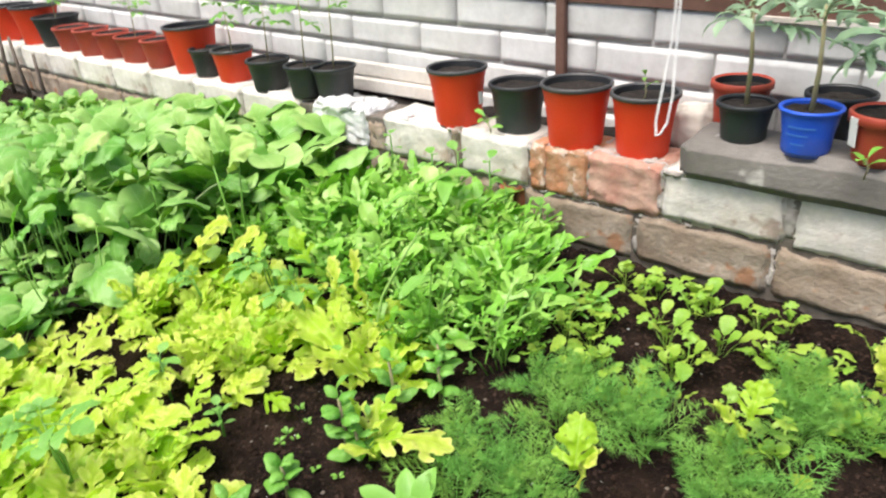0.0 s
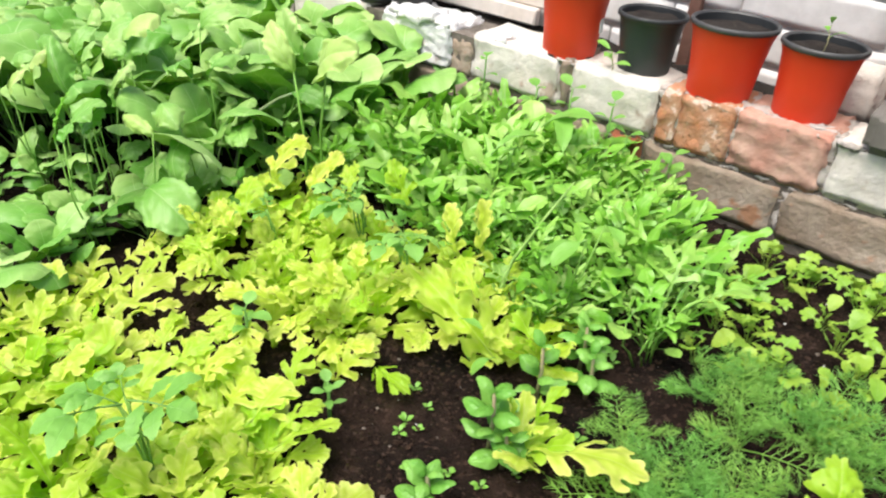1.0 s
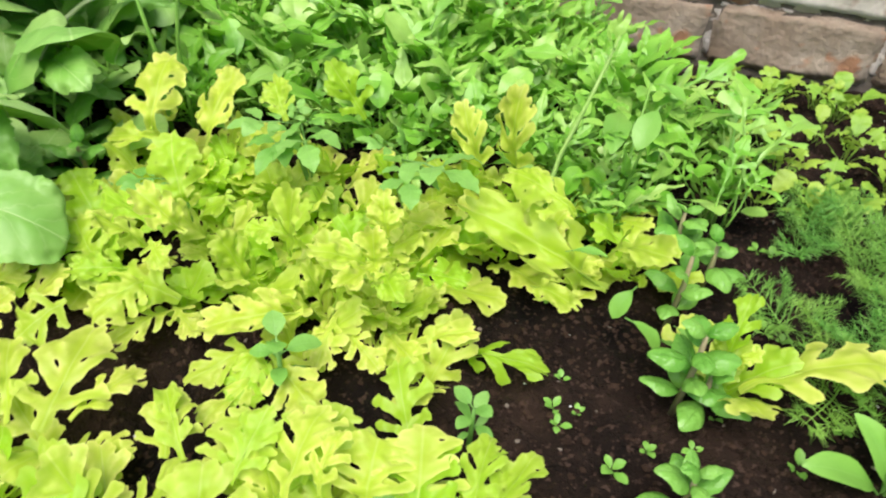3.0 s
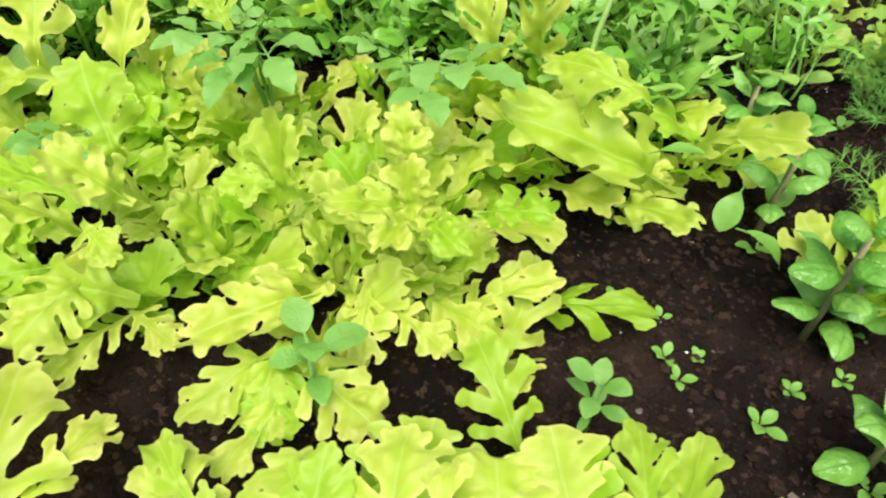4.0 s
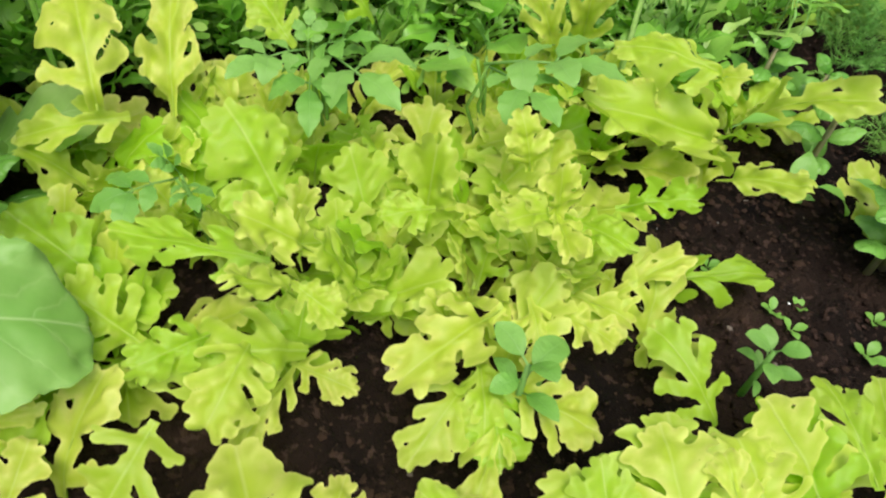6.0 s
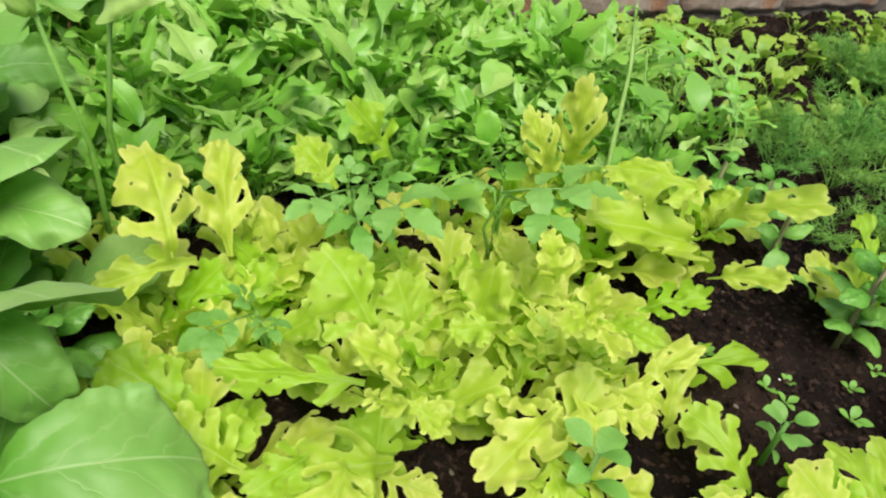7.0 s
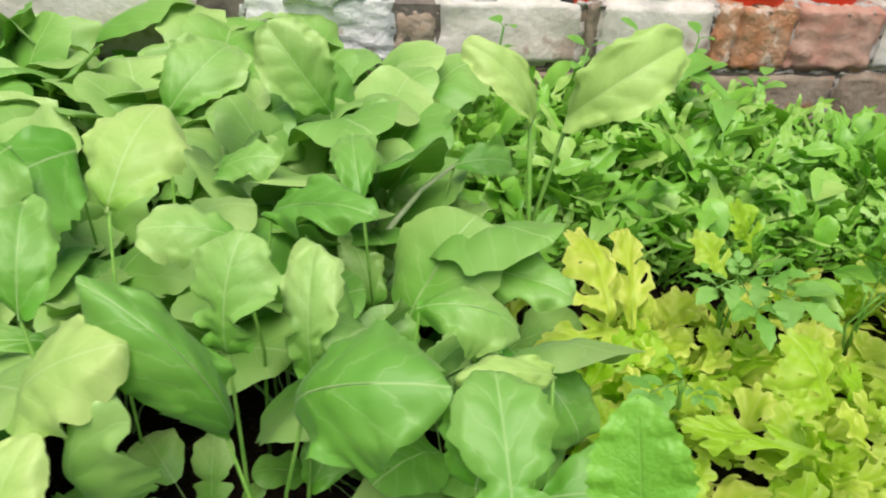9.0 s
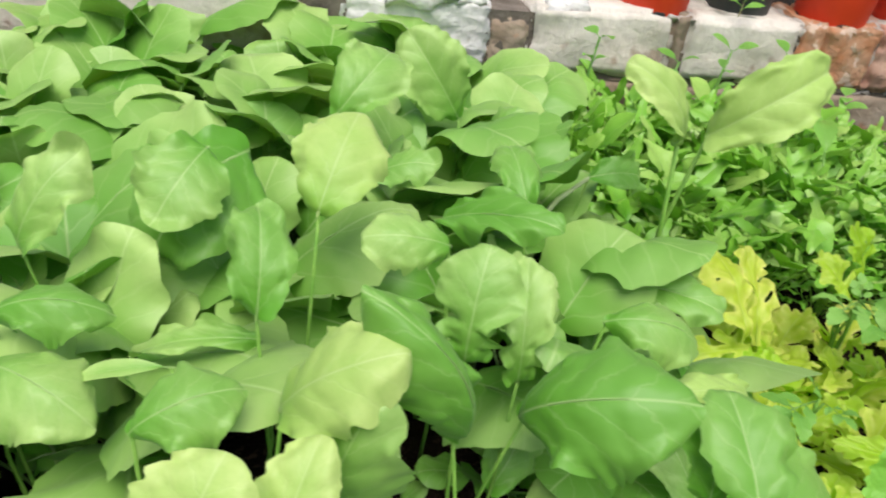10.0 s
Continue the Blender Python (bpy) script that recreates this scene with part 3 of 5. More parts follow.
def build_ground():
    xs = axis_steps(-1.1, 0.22, 0.006, 300.0)
    ys = axis_steps(0.4, 1.43, 0.006, 300.0)
    verts = [(x, y, soil_height(x, y)) for y in ys for x in xs]
    n = len(xs)
    faces = [(j * n + i, j * n + i + 1, (j + 1) * n + i + 1, (j + 1) * n + i) for j in range(len(ys) - 1) for i in range(n - 1)]
    ob = new("ground", mesh_from("ground", verts, faces, SOIL))
    return tagged(ob, "dark moist crumbly garden soil of the vegetable bed", "soil", kind="structure")


build_ground()


def rounded_block(name, l, w, h, bevel, jitter, material, seed):
    """A block with chamfered, slightly uneven edges, its origin in the middle of its foot."""
    rnd = random.Random(seed)
    bm = bmesh.new()
    bmesh.ops.create_cube(bm, size=1.0, matrix=Matrix.Translation((0, 0, h / 2)) @ Matrix.Diagonal((l, w, h, 1)))
    for v in bm.verts:
        v.co += Vector((rnd.uniform(-1, 1), rnd.uniform(-1, 1), rnd.uniform(-1, 1))) * jitter
    bmesh.ops.bevel(bm, geom=list(bm.edges), offset=bevel, segments=1, affect="EDGES")
    me = bpy.data.meshes.new(name)
    bm.to_mesh(me)
    bm.free()
    me.materials.append(material)
    return me


def rugged_block(name, l, w, h, bevel, rough, grain, material, seed, cuts=5):
    """A broken or lumpy block: finely cut, rounded and knocked about."""
    bm = bmesh.new()
    bmesh.ops.create_cube(bm, size=1.0, matrix=Matrix.Translation((0, 0, h / 2)) @ Matrix.Diagonal((l, w, h, 1)))
    bmesh.ops.bevel(bm, geom=list(bm.edges), offset=bevel, segments=2, affect="EDGES")
    bmesh.ops.subdivide_edges(bm, edges=[e for e in bm.edges if e.calc_length() > 0.02], cuts=cuts, use_grid_fill=True)
    off = Vector((seed * 3.7, seed * 1.3, 0))
    for v in bm.verts:
        v.co += noise.noise_vector(v.co * grain + off) * rough + noise.noise_vector(v.co * grain * 3 + off) * rough * 0.4
    me = bpy.data.meshes.new(name)
    bm.to_mesh(me)
    bm.free()
    me.polygons.foreach_set("use_smooth", [True] * len(me.polygons))
    me.materials.append(material)
    return me


def box_mesh(name, x0, x1, y0, y1, z0, z1, material, rise=0.0):
    """A box whose top and foot follow the wall's rise."""
    verts = []
    for z in (z0, z1):
        for x, y in ((x0, y0), (x1, y0), (x1, y1), (x0, y1)):
            verts.append((x, y, z - rise * (x + 0.7)))
    return mesh_from(name, verts, [(3, 2, 1, 0), (4, 5, 6, 7), (0, 1, 5, 4), (1, 2, 6, 5), (2, 3, 7, 6), (3, 0, 4, 7)], material, smooth=False)


border = tagged(new("wall_border", box_mesh("wall_border", -4.6, 1.2, 1.416, 1.53, -0.12, 0.183, MORTAR, RISE)), "low two-course border wall of mixed old bricks edging the bed", "wall", kind="structure")
wall = tagged(new("wall_north", box_mesh("wall_north", -4.9, 1.4, 1.630, 1.78, -0.2, 0.420, WALL_MORTAR, WALL_RISE)), "limewashed brick plinth wall behind the pots", "wall", kind="structure")

# earth between the border wall and the brick wall
strip_x = list(np.arange(-4.6, 1.2, 0.02))
strip_y = list(np.arange(1.50, 1.645, 0.018))
verts = [(x, y, ledge(x) - 0.014 + 0.012 * noise.noise((x * 14, y * 14, 2)) + 0.006 * noise.noise((x * 50, y * 50, 5))) for y in strip_y for x in strip_x]
n = len(strip_x)
faces = [(j * n + i, j * n + i + 1, (j + 1) * n + i + 1, (j + 1) * n + i) for j in range(len(strip_y) - 1) for i in range(n - 1)]
tagged(new("ledge_soil", mesh_from("ledge_soil", verts, faces, POT_SOIL)), "dark earth filling the ledge behind the border bricks", "soil", kind="structure")


# ---- plants ----
def leaf_at(parent, me, foot, tip, width=1.0, roll=0.0, name="leaf"):
    """A leaf of the shared mesh from foot to tip, both in metres in the world; the parent is an unturned empty."""
    foot, tip = Vector(foot), Vector(tip)
    y = tip - foot
    ln = y.length
    y.normalize()
    z = Vector((0, 0, 1)) - y * y.z
    if z.length < 0.05:
        z = Vector((0, -1, 0)) - y * (-y.y)
    z.normalize()
    x = y.cross(z)
    m = Matrix((x, y, z)).transposed().to_4x4() @ pose(0, 0, 0, 0, roll, 0) @ Matrix.Diagonal((ln * width, ln, ln, 1))
    m.translation = foot - parent.location
    return piece(name, me, parent, m)


def rosette(name, label, category, group, meshes, x, y, z, count, length, spread, rnd, width=1.0, turn=0.0, lift=None):
    """A plant of leaves that rise from one crown; spread: degrees above the ground, outer to inner."""
    p = thing(name, (x, y, z), label, category, group)
    for i in range(count):
        f = i / max(count - 1, 1)
        yaw = radians(turn + i * 137.5 + rnd.uniform(-18, 18))
        up = radians(spread[0] + (spread[1] - spread[0]) * f + rnd.uniform(-9, 9))
        ln = rnd.uniform(*length) * (1.0 - 0.3 * f)
        d = Vector((math.cos(yaw) * math.cos(up), math.sin(yaw) * math.cos(up), math.sin(up)))
        foot = Vector((x, y, z)) + Vector((math.cos(yaw), math.sin(yaw), 0)) * 0.004
        if lift:
            foot.z += lift * (0.3 + 0.7 * f)
        leaf_at(p, rnd.choice(meshes), foot, foot + d * ln, width * rnd.uniform(0.9, 1.12), rnd.uniform(-22, 22))
    return p


rnd = random.Random(11)


def scatter(x0, x1, y0, y1, gap, keep=lambda x, y: True):
    """Places on an uneven grid."""
    out = []
    j, y = 0, y0
    while y <= y1:
        x = x0 + (gap / 2 if j % 2 else 0)
        while x <= x1:
            px, py = x + rnd.uniform(-0.3, 0.3) * gap, y + rnd.uniform(-0.3, 0.3) * gap
            if keep(px, py):
                out.append((px, py))
            x += gap
        y += gap * 0.87
        j += 1
    return out


GREEN_STALK = rough_material("light_green_stem", (0.27, 0.48, 0.10), (0.36, 0.55, 0.16), 60.0, 0.5, 0.1, 0.001)
PALE_STALK = rough_material("whitish_leaf_stalk", (0.52, 0.60, 0.36), (0.40, 0.52, 0.24), 60.0, 0.5, 0.1, 0.001)
STALK = rough_material("pale_leaf_stalk", (0.15, 0.35, 0.05), (0.24, 0.44, 0.08), 60.0, 0.5, 0.1, 0.001)
LETTUCE_LABEL = "yellow-green oak-leaf lettuce growing in the dark soil"
MUSTARD_LABEL = "broad-leaved leaf mustard with smooth mid-green leaves"
POOLS = {"t": [sized(me) for me in TOMATO_LEAVES], "o": OAK_LEAVES, "f": FRILLY_LEAVES, "b": BROAD_LEAVES, "p": PALE_LEAVES, "l": LYRATE_LEAVES, "e": SERRATE_LEAVES, "s": NARROW_LEAVES, "m": FLAT_LEAVES, "r": [sized(me) for me in ROCKET_LEAVES[9:14]]}
KINDS = {"tomato": ("tomato_seedling", "self-sown tomato seedling with soft divided leaves", "tomato plant", "tomato seedlings", 0.0014), "lettuce": ("lettuce", LETTUCE_LABEL, "lettuce", "lettuces", 0.0016), "mustard": ("leaf_mustard", MUSTARD_LABEL, "mustard greens", "mustard greens", 0.0012),
         "rocket": ("rocket", "rocket plant with narrow lobed green leaves", "salad rocket", "rocket plants", 0.0013), "smooth": ("smooth_seedling", "seedling with broad smooth pale green leaves over the soil", "seedling", "smooth seedlings", 0.0012),
         "tallmustard": ("leaf_mustard", "tall leaf mustard with long upright pale-ribbed leaves", "mustard greens", "mustard greens", 0.0022)}


BARE = ((-0.878, 0.69, 0.045), (-0.873, 0.635, 0.045), (-0.734, 0.672, 0.048), (-0.937, 0.718, 0.03), (-0.968, 0.645, 0.03), (-1.03, 0.665, 0.035), (-0.57, 0.79, 0.06), (-0.53, 0.75, 0.07), (-0.565, 0.69, 0.08),
        (-0.63, 0.69, 0.04), (-0.60, 0.618, 0.03), (-0.781, 0.63, 0.03), (-0.415, 0.955, 0.06), (-0.458, 1.352, 0.06))


def free(x, y, more=0.0):
    return all(math.hypot(x - a, y - b) > r + more for a, b, r in BARE)


def hero(kind, crown, leaves):
    """A plant whose leaves are given one by one: foot and tip of the blade, width, roll and shape."""
    name, label, category, group, thick = KINDS[kind]
    base = Vector((*crown, -0.004))
    p = thing(name, base, label, category, group)
    if kind == "lettuce" and len(leaves) > 2:
        for i in range(4):
            yaw, up = radians(137.5 * i + rnd.uniform(-20, 20)), radians(rnd.uniform(18, 55))
            d = Vector((math.cos(yaw) * math.cos(up), math.sin(yaw) * math.cos(up), math.sin(up)))
            if free(base.x + d.x * 0.08, base.y + d.y * 0.08, 0.0) and free(base.x + d.x * 0.04, base.y + d.y * 0.04, 0.0):
                leaf_at(p, rnd.choice(OAK_LEAVES), base, base + d * rnd.uniform(0.05, 0.085), 0.9, rnd.uniform(-20, 20))
    for foot, tip, wide, roll, shape in leaves:
        me = rnd.choice(POOLS[shape])
        foot, tip = Vector(foot), Vector(tip)
        if kind in ("lettuce", "smooth"):
            foot = foot.lerp(base + Vector((0, 0, 0.008)), 0.12)
        ob = leaf_at(p, me, foot, tip, wide / me["wide"] / (tip - foot).length, roll + rnd.uniform(-8, 8))
        if kind in ("lettuce", "smooth"):
            continue
        root = base.lerp(Vector((foot.x, foot.y, base.z)), 0.55 if "mustard" in kind else 0.35)
        bend = root.lerp(foot, 0.6) + (foot - tip) * 0.12
        v, f = tube([root - base, (root.lerp(bend, 0.5) + Vector((0, 0, 0.006))) - base, bend - base, foot + (tip - foot) * 0.04 - base], [thick * 1.25, thick * 1.1, thick, thick * 0.8], 6)
        piece("stalk", mesh_from("stalk", v, f, STALK), p, Matrix.Identity(4), "pale green leaf stalk")
        if kind == "mustard" and rnd.random() < 0.4:
            for k in range(1):
                low = root.lerp(foot, rnd.uniform(0.25, 0.75))
                yaw, up = rnd.uniform(0, 6.28), radians(rnd.uniform(5, 50))
                d = Vector((math.cos(yaw) * math.cos(up), math.sin(yaw) * math.cos(up), math.sin(up)))
                leaf_at(p, rnd.choice(BROAD_LEAVES), low, low + d * rnd.uniform(0.05, 0.08), rnd.uniform(0.75, 1.0), rnd.uniform(-25, 25))
    return p


# plants that stand out, one by one
hero('mustard', (-1.245, 0.739), [
    ((-1.230, 0.733, 0.167), (-1.164, 0.691, 0.218), 0.072, 32, 'b'),
    ((-1.264, 0.724, 0.163), (-1.315, 0.729, 0.254), 0.040, -33, 'b'),
    ((-1.262, 0.739, 0.201), (-1.251, 0.763, 0.257), 0.047, 5, 'l'),
    ((-1.223, 0.761, 0.163), (-1.218, 0.800, 0.224), 0.036, -8, 'l'),
])
hero('mustard', (-1.351, 0.722), [
    ((-1.351, 0.722, 0.190), (-1.294, 0.706, 0.241), 0.053, 30, 'p'),
])
hero('mustard', (-1.333, 0.692), [
    ((-1.316, 0.718, 0.120), (-1.306, 0.697, 0.226), 0.048, 113, 'b'),
    ((-1.350, 0.665, 0.160), (-1.331, 0.691, 0.210), 0.035, 17, 'p'),
])
hero('mustard', (-1.390, 0.727), [
    ((-1.411, 0.703, 0.200), (-1.365, 0.717, 0.210), 0.043, 22, 'b'),
    ((-1.401, 0.753, 0.190), (-1.449, 0.755, 0.180), 0.010, -23, 's'),
    ((-1.363, 0.794, 0.170), (-1.436, 0.804, 0.150), 0.022, -24, 'b'),
    ((-1.386, 0.659, 0.170), (-1.367, 0.676, 0.220), 0.053, 29, 'p'),
])
hero('mustard', (-1.491, 0.773), [
    ((-1.490, 0.780, 0.200), (-1.433, 0.779, 0.200), 0.035, 24, 'b'),
    ((-1.492, 0.766, 0.180), (-1.436, 0.733, 0.170), 0.050, 13, 'b'),
])
hero('mustard', (-1.349, 0.807), [
    ((-1.334, 0.841, 0.221), (-1.307, 0.903, 0.260), 0.061, 15, 'p'),
    ((-1.364, 0.774, 0.200), (-1.365, 0.822, 0.240), 0.037, 3, 'b'),
])
hero('mustard', (-1.431, 0.911), [
    ((-1.401, 0.909, 0.230), (-1.430, 0.865, 0.200), 0.061, -21, 'b'),
    ((-1.382, 0.959, 0.200), (-1.439, 0.886, 0.160), 0.090, -22, 'b'),
    ((-1.509, 0.866, 0.180), (-1.465, 0.882, 0.240), 0.044, 44, 'b'),
])
hero('mustard', (-1.309, 0.978), [
    ((-1.324, 0.977, 0.218), (-1.277, 1.033, 0.253), 0.057, 28, 'b'),
    ((-1.294, 0.979, 0.170), (-1.242, 0.966, 0.190), 0.040, 33, 'b'),
])
hero('mustard', (-1.188, 1.085), [
    ((-1.200, 1.102, 0.165), (-1.256, 1.109, 0.247), 0.069, -66, 'b'),
    ((-1.176, 1.068, 0.163), (-1.155, 1.055, 0.200), 0.035, 57, 'b'),
])
hero('mustard', (-1.256, 0.859), [
    ((-1.260, 0.808, 0.224), (-1.312, 0.808, 0.229), 0.038, -28, 'b'),
    ((-1.251, 0.910, 0.175), (-1.182, 0.841, 0.214), 0.041, 31, 'b'),
])
hero('mustard', (-1.123, 0.832), [
    ((-1.112, 0.905, 0.126), (-1.038, 0.852, 0.134), 0.048, 26, 'b'),
    ((-1.162, 0.800, 0.174), (-1.101, 0.789, 0.159), 0.048, 24, 'b'),
    ((-1.102, 0.797, 0.140), (-1.061, 0.757, 0.091), 0.050, 17, 'b'),
])
hero('mustard', (-1.120, 0.669), [
    ((-1.090, 0.745, 0.165), (-1.152, 0.735, 0.179), 0.025, -24, 'p'),
    ((-1.140, 0.641, 0.170), (-1.139, 0.709, 0.211), 0.050, -9, 'l'),
    ((-1.098, 0.618, 0.190), (-1.101, 0.651, 0.249), 0.042, -22, 'e'),
    ((-1.151, 0.674, 0.170), (-1.146, 0.708, 0.200), 0.045, 11, 'b'),
])
hero('mustard', (-1.097, 0.725), [
    ((-1.097, 0.722, 0.090), (-0.994, 0.728, 0.060), 0.084, 19, 'b'),
])
hero('tallmustard', (-1.032, 0.979), [
    ((-1.050, 0.965, 0.213), (-1.111, 0.968, 0.278), 0.040, -38, 'p'),
    ((-1.014, 0.993, 0.209), (-0.929, 0.987, 0.273), 0.060, 52, 'p'),
])
hero('mustard', (-1.145, 0.952), [
    ((-1.103, 1.005, 0.161), (-1.043, 1.024, 0.147), 0.037, 30, 'b'),
    ((-1.187, 0.900, 0.189), (-1.188, 0.978, 0.199), 0.039, -4, 'b'),
])
hero('lettuce', (-0.573, 0.830), [
    ((-0.540, 0.845, 0.023), (-0.695, 0.854, 0.082), 0.065, -28, 'f'),
    ((-0.586, 0.849, 0.108), (-0.654, 0.892, 0.098), 0.042, -30, 'f'),
    ((-0.619, 0.776, 0.072), (-0.572, 0.742, 0.085), 0.028, 26, 'f'),
    ((-0.546, 0.849, 0.065), (-0.504, 0.785, 0.113), 0.042, 35, 'o'),
])
hero('lettuce', (-0.659, 0.942), [
    ((-0.678, 0.927, 0.072), (-0.707, 0.943, 0.137), 0.038, -65, 'o'),
    ((-0.640, 0.956, 0.060), (-0.652, 0.945, 0.162), 0.046, -163, 'o'),
])
hero('lettuce', (-0.979, 0.882), [
    ((-0.999, 0.869, 0.099), (-1.007, 0.950, 0.130), 0.053, 2, 'f'),
    ((-0.956, 0.899, 0.067), (-0.951, 0.977, 0.110), 0.043, 4, 'f'),
    ((-0.982, 0.879, 0.085), (-1.051, 0.876, 0.067), 0.035, -27, 'o'),
])
hero('lettuce', (-0.844, 0.942), [
    ((-0.880, 0.909, 0.109), (-0.900, 0.945, 0.125), 0.035, -20, 'f'),
    ((-0.807, 0.975, 0.089), (-0.852, 0.974, 0.137), 0.044, -53, 'o'),
])
hero('lettuce', (-0.902, 0.717), [
    ((-0.895, 0.755, 0.123), (-0.919, 0.788, 0.151), 0.049, -20, 'f'),
    ((-0.880, 0.725, 0.116), (-0.921, 0.724, 0.140), 0.033, -25, 'f'),
    ((-0.893, 0.692, 0.122), (-0.926, 0.675, 0.147), 0.024, -21, 'f'),
    ((-0.895, 0.696, 0.129), (-0.875, 0.679, 0.105), 0.023, 20, 'f'),
    ((-0.906, 0.733, 0.104), (-0.984, 0.769, 0.086), 0.029, -20, 'o'),
    ((-0.889, 0.708, 0.047), (-0.978, 0.715, 0.041), 0.050, -16, 'f'),
    ((-0.898, 0.710, 0.030), (-0.936, 0.666, 0.020), 0.028, -16, 'o'),
    ((-0.901, 0.712, 0.030), (-0.867, 0.688, 0.025), 0.027, 10, 'o'),
    ((-0.921, 0.714, 0.060), (-0.948, 0.668, 0.040), 0.045, -17, 'f'),
    ((-0.941, 0.722, 0.060), (-0.982, 0.699, 0.060), 0.030, -21, 'f'),
])
hero('lettuce', (-0.815, 0.760), [
    ((-0.815, 0.770, 0.069), (-0.810, 0.776, 0.130), 0.045, 12, 'f'),
    ((-0.815, 0.751, 0.109), (-0.848, 0.752, 0.093), 0.025, -21, 'f'),
])
hero('lettuce', (-0.782, 0.694), [
    ((-0.784, 0.710, 0.065), (-0.858, 0.669, 0.055), 0.043, -16, 'f'),
    ((-0.809, 0.677, 0.050), (-0.852, 0.638, 0.030), 0.038, -12, 'o'),
    ((-0.806, 0.683, 0.050), (-0.812, 0.638, 0.035), 0.035, -2, 'f'),
    ((-0.793, 0.659, 0.030), (-0.826, 0.609, 0.030), 0.028, -7, 'o'),
    ((-0.759, 0.726, 0.050), (-0.764, 0.677, 0.030), 0.032, 2, 'o'),
    ((-0.741, 0.709, 0.050), (-0.714, 0.688, 0.030), 0.030, 19, 'o'),
])
hero('lettuce', (-0.682, 0.705), [
    ((-0.675, 0.623, 0.026), (-0.702, 0.689, 0.051), 0.047, -14, 'o'),
    ((-0.659, 0.755, -0.009), (-0.585, 0.727, 0.025), 0.037, 21, 'o'),
    ((-0.713, 0.736, 0.005), (-0.645, 0.740, 0.042), 0.029, 18, 'o'),
])
hero('lettuce', (-0.732, 0.764), [
    ((-0.699, 0.752, 0.089), (-0.656, 0.737, 0.096), 0.026, 24, 'f'),
    ((-0.740, 0.756, 0.080), (-0.787, 0.728, 0.105), 0.033, -21, 'f'),
    ((-0.740, 0.758, 0.080), (-0.755, 0.701, 0.095), 0.029, 0, 'f'),
    ((-0.733, 0.756, 0.080), (-0.708, 0.712, 0.085), 0.031, 17, 'f'),
    ((-0.740, 0.756, 0.080), (-0.743, 0.762, 0.115), 0.036, -29, 'f'),
    ((-0.742, 0.804, 0.080), (-0.749, 0.816, 0.110), 0.033, -23, 'f'),
])
hero('lettuce', (-0.922, 0.574), [
    ((-0.917, 0.568, 0.050), (-0.931, 0.658, 0.050), 0.065, 11, 'o'),
    ((-0.945, 0.569, 0.050), (-0.990, 0.637, 0.045), 0.040, 7, 'o'),
    ((-0.905, 0.585, 0.045), (-0.881, 0.638, 0.040), 0.030, 15, 'o'),
])
hero('lettuce', (-0.763, 0.563), [
    ((-0.824, 0.574, 0.050), (-0.852, 0.619, 0.050), 0.025, -5, 'o'),
    ((-0.778, 0.559, 0.060), (-0.769, 0.611, 0.070), 0.035, -2, 'o'),
    ((-0.737, 0.558, 0.060), (-0.733, 0.622, 0.070), 0.051, -8, 'o'),
    ((-0.713, 0.560, 0.070), (-0.715, 0.599, 0.080), 0.027, -13, 'o'),
])
hero('lettuce', (-0.633, 0.569), [
    ((-0.663, 0.565, 0.050), (-0.656, 0.632, 0.050), 0.052, -16, 'f'),
    ((-0.622, 0.577, 0.050), (-0.620, 0.639, 0.050), 0.033, -21, 'o'),
    ((-0.614, 0.564, 0.050), (-0.588, 0.631, 0.050), 0.038, -17, 'o'),
])
hero('lettuce', (-1.021, 0.669), [
    ((-1.040, 0.641, 0.030), (-1.025, 0.685, 0.040), 0.034, 27, 'o'),
    ((-1.065, 0.690, 0.030), (-1.022, 0.710, 0.050), 0.032, 34, 'o'),
    ((-0.958, 0.675, 0.060), (-0.992, 0.642, 0.035), 0.046, -21, 'o'),
])
hero('tomato', (-0.849, 0.923), [
    ((-0.866, 0.913, 0.095), (-0.919, 0.881, 0.102), 0.048, 0, 't'),
    ((-0.863, 0.916, 0.095), (-0.876, 0.840, 0.087), 0.049, 0, 't'),
    ((-0.861, 0.915, 0.095), (-0.823, 0.838, 0.102), 0.062, 0, 't'),
    ((-0.867, 0.909, 0.095), (-0.863, 0.928, 0.115), 0.025, 0, 't'),
    ((-0.864, 0.912, 0.095), (-0.828, 0.882, 0.120), 0.040, 0, 't'),
])
hero('tomato', (-0.735, 0.896), [
    ((-0.751, 0.884, 0.095), (-0.674, 0.837, 0.113), 0.067, 0, 't'),
    ((-0.748, 0.880, 0.095), (-0.723, 0.813, 0.101), 0.055, 0, 't'),
    ((-0.752, 0.892, 0.094), (-0.792, 0.881, 0.112), 0.028, 0, 't'),
    ((-0.747, 0.891, 0.095), (-0.757, 0.891, 0.125), 0.027, 0, 't'),
])
hero('tomato', (-0.939, 0.830), [
    ((-0.953, 0.823, 0.071), (-1.000, 0.809, 0.068), 0.048, 0, 't'),
    ((-0.951, 0.823, 0.072), (-0.966, 0.831, 0.091), 0.023, 0, 't'),
    ((-0.951, 0.820, 0.072), (-0.943, 0.792, 0.074), 0.025, 0, 't'),
])
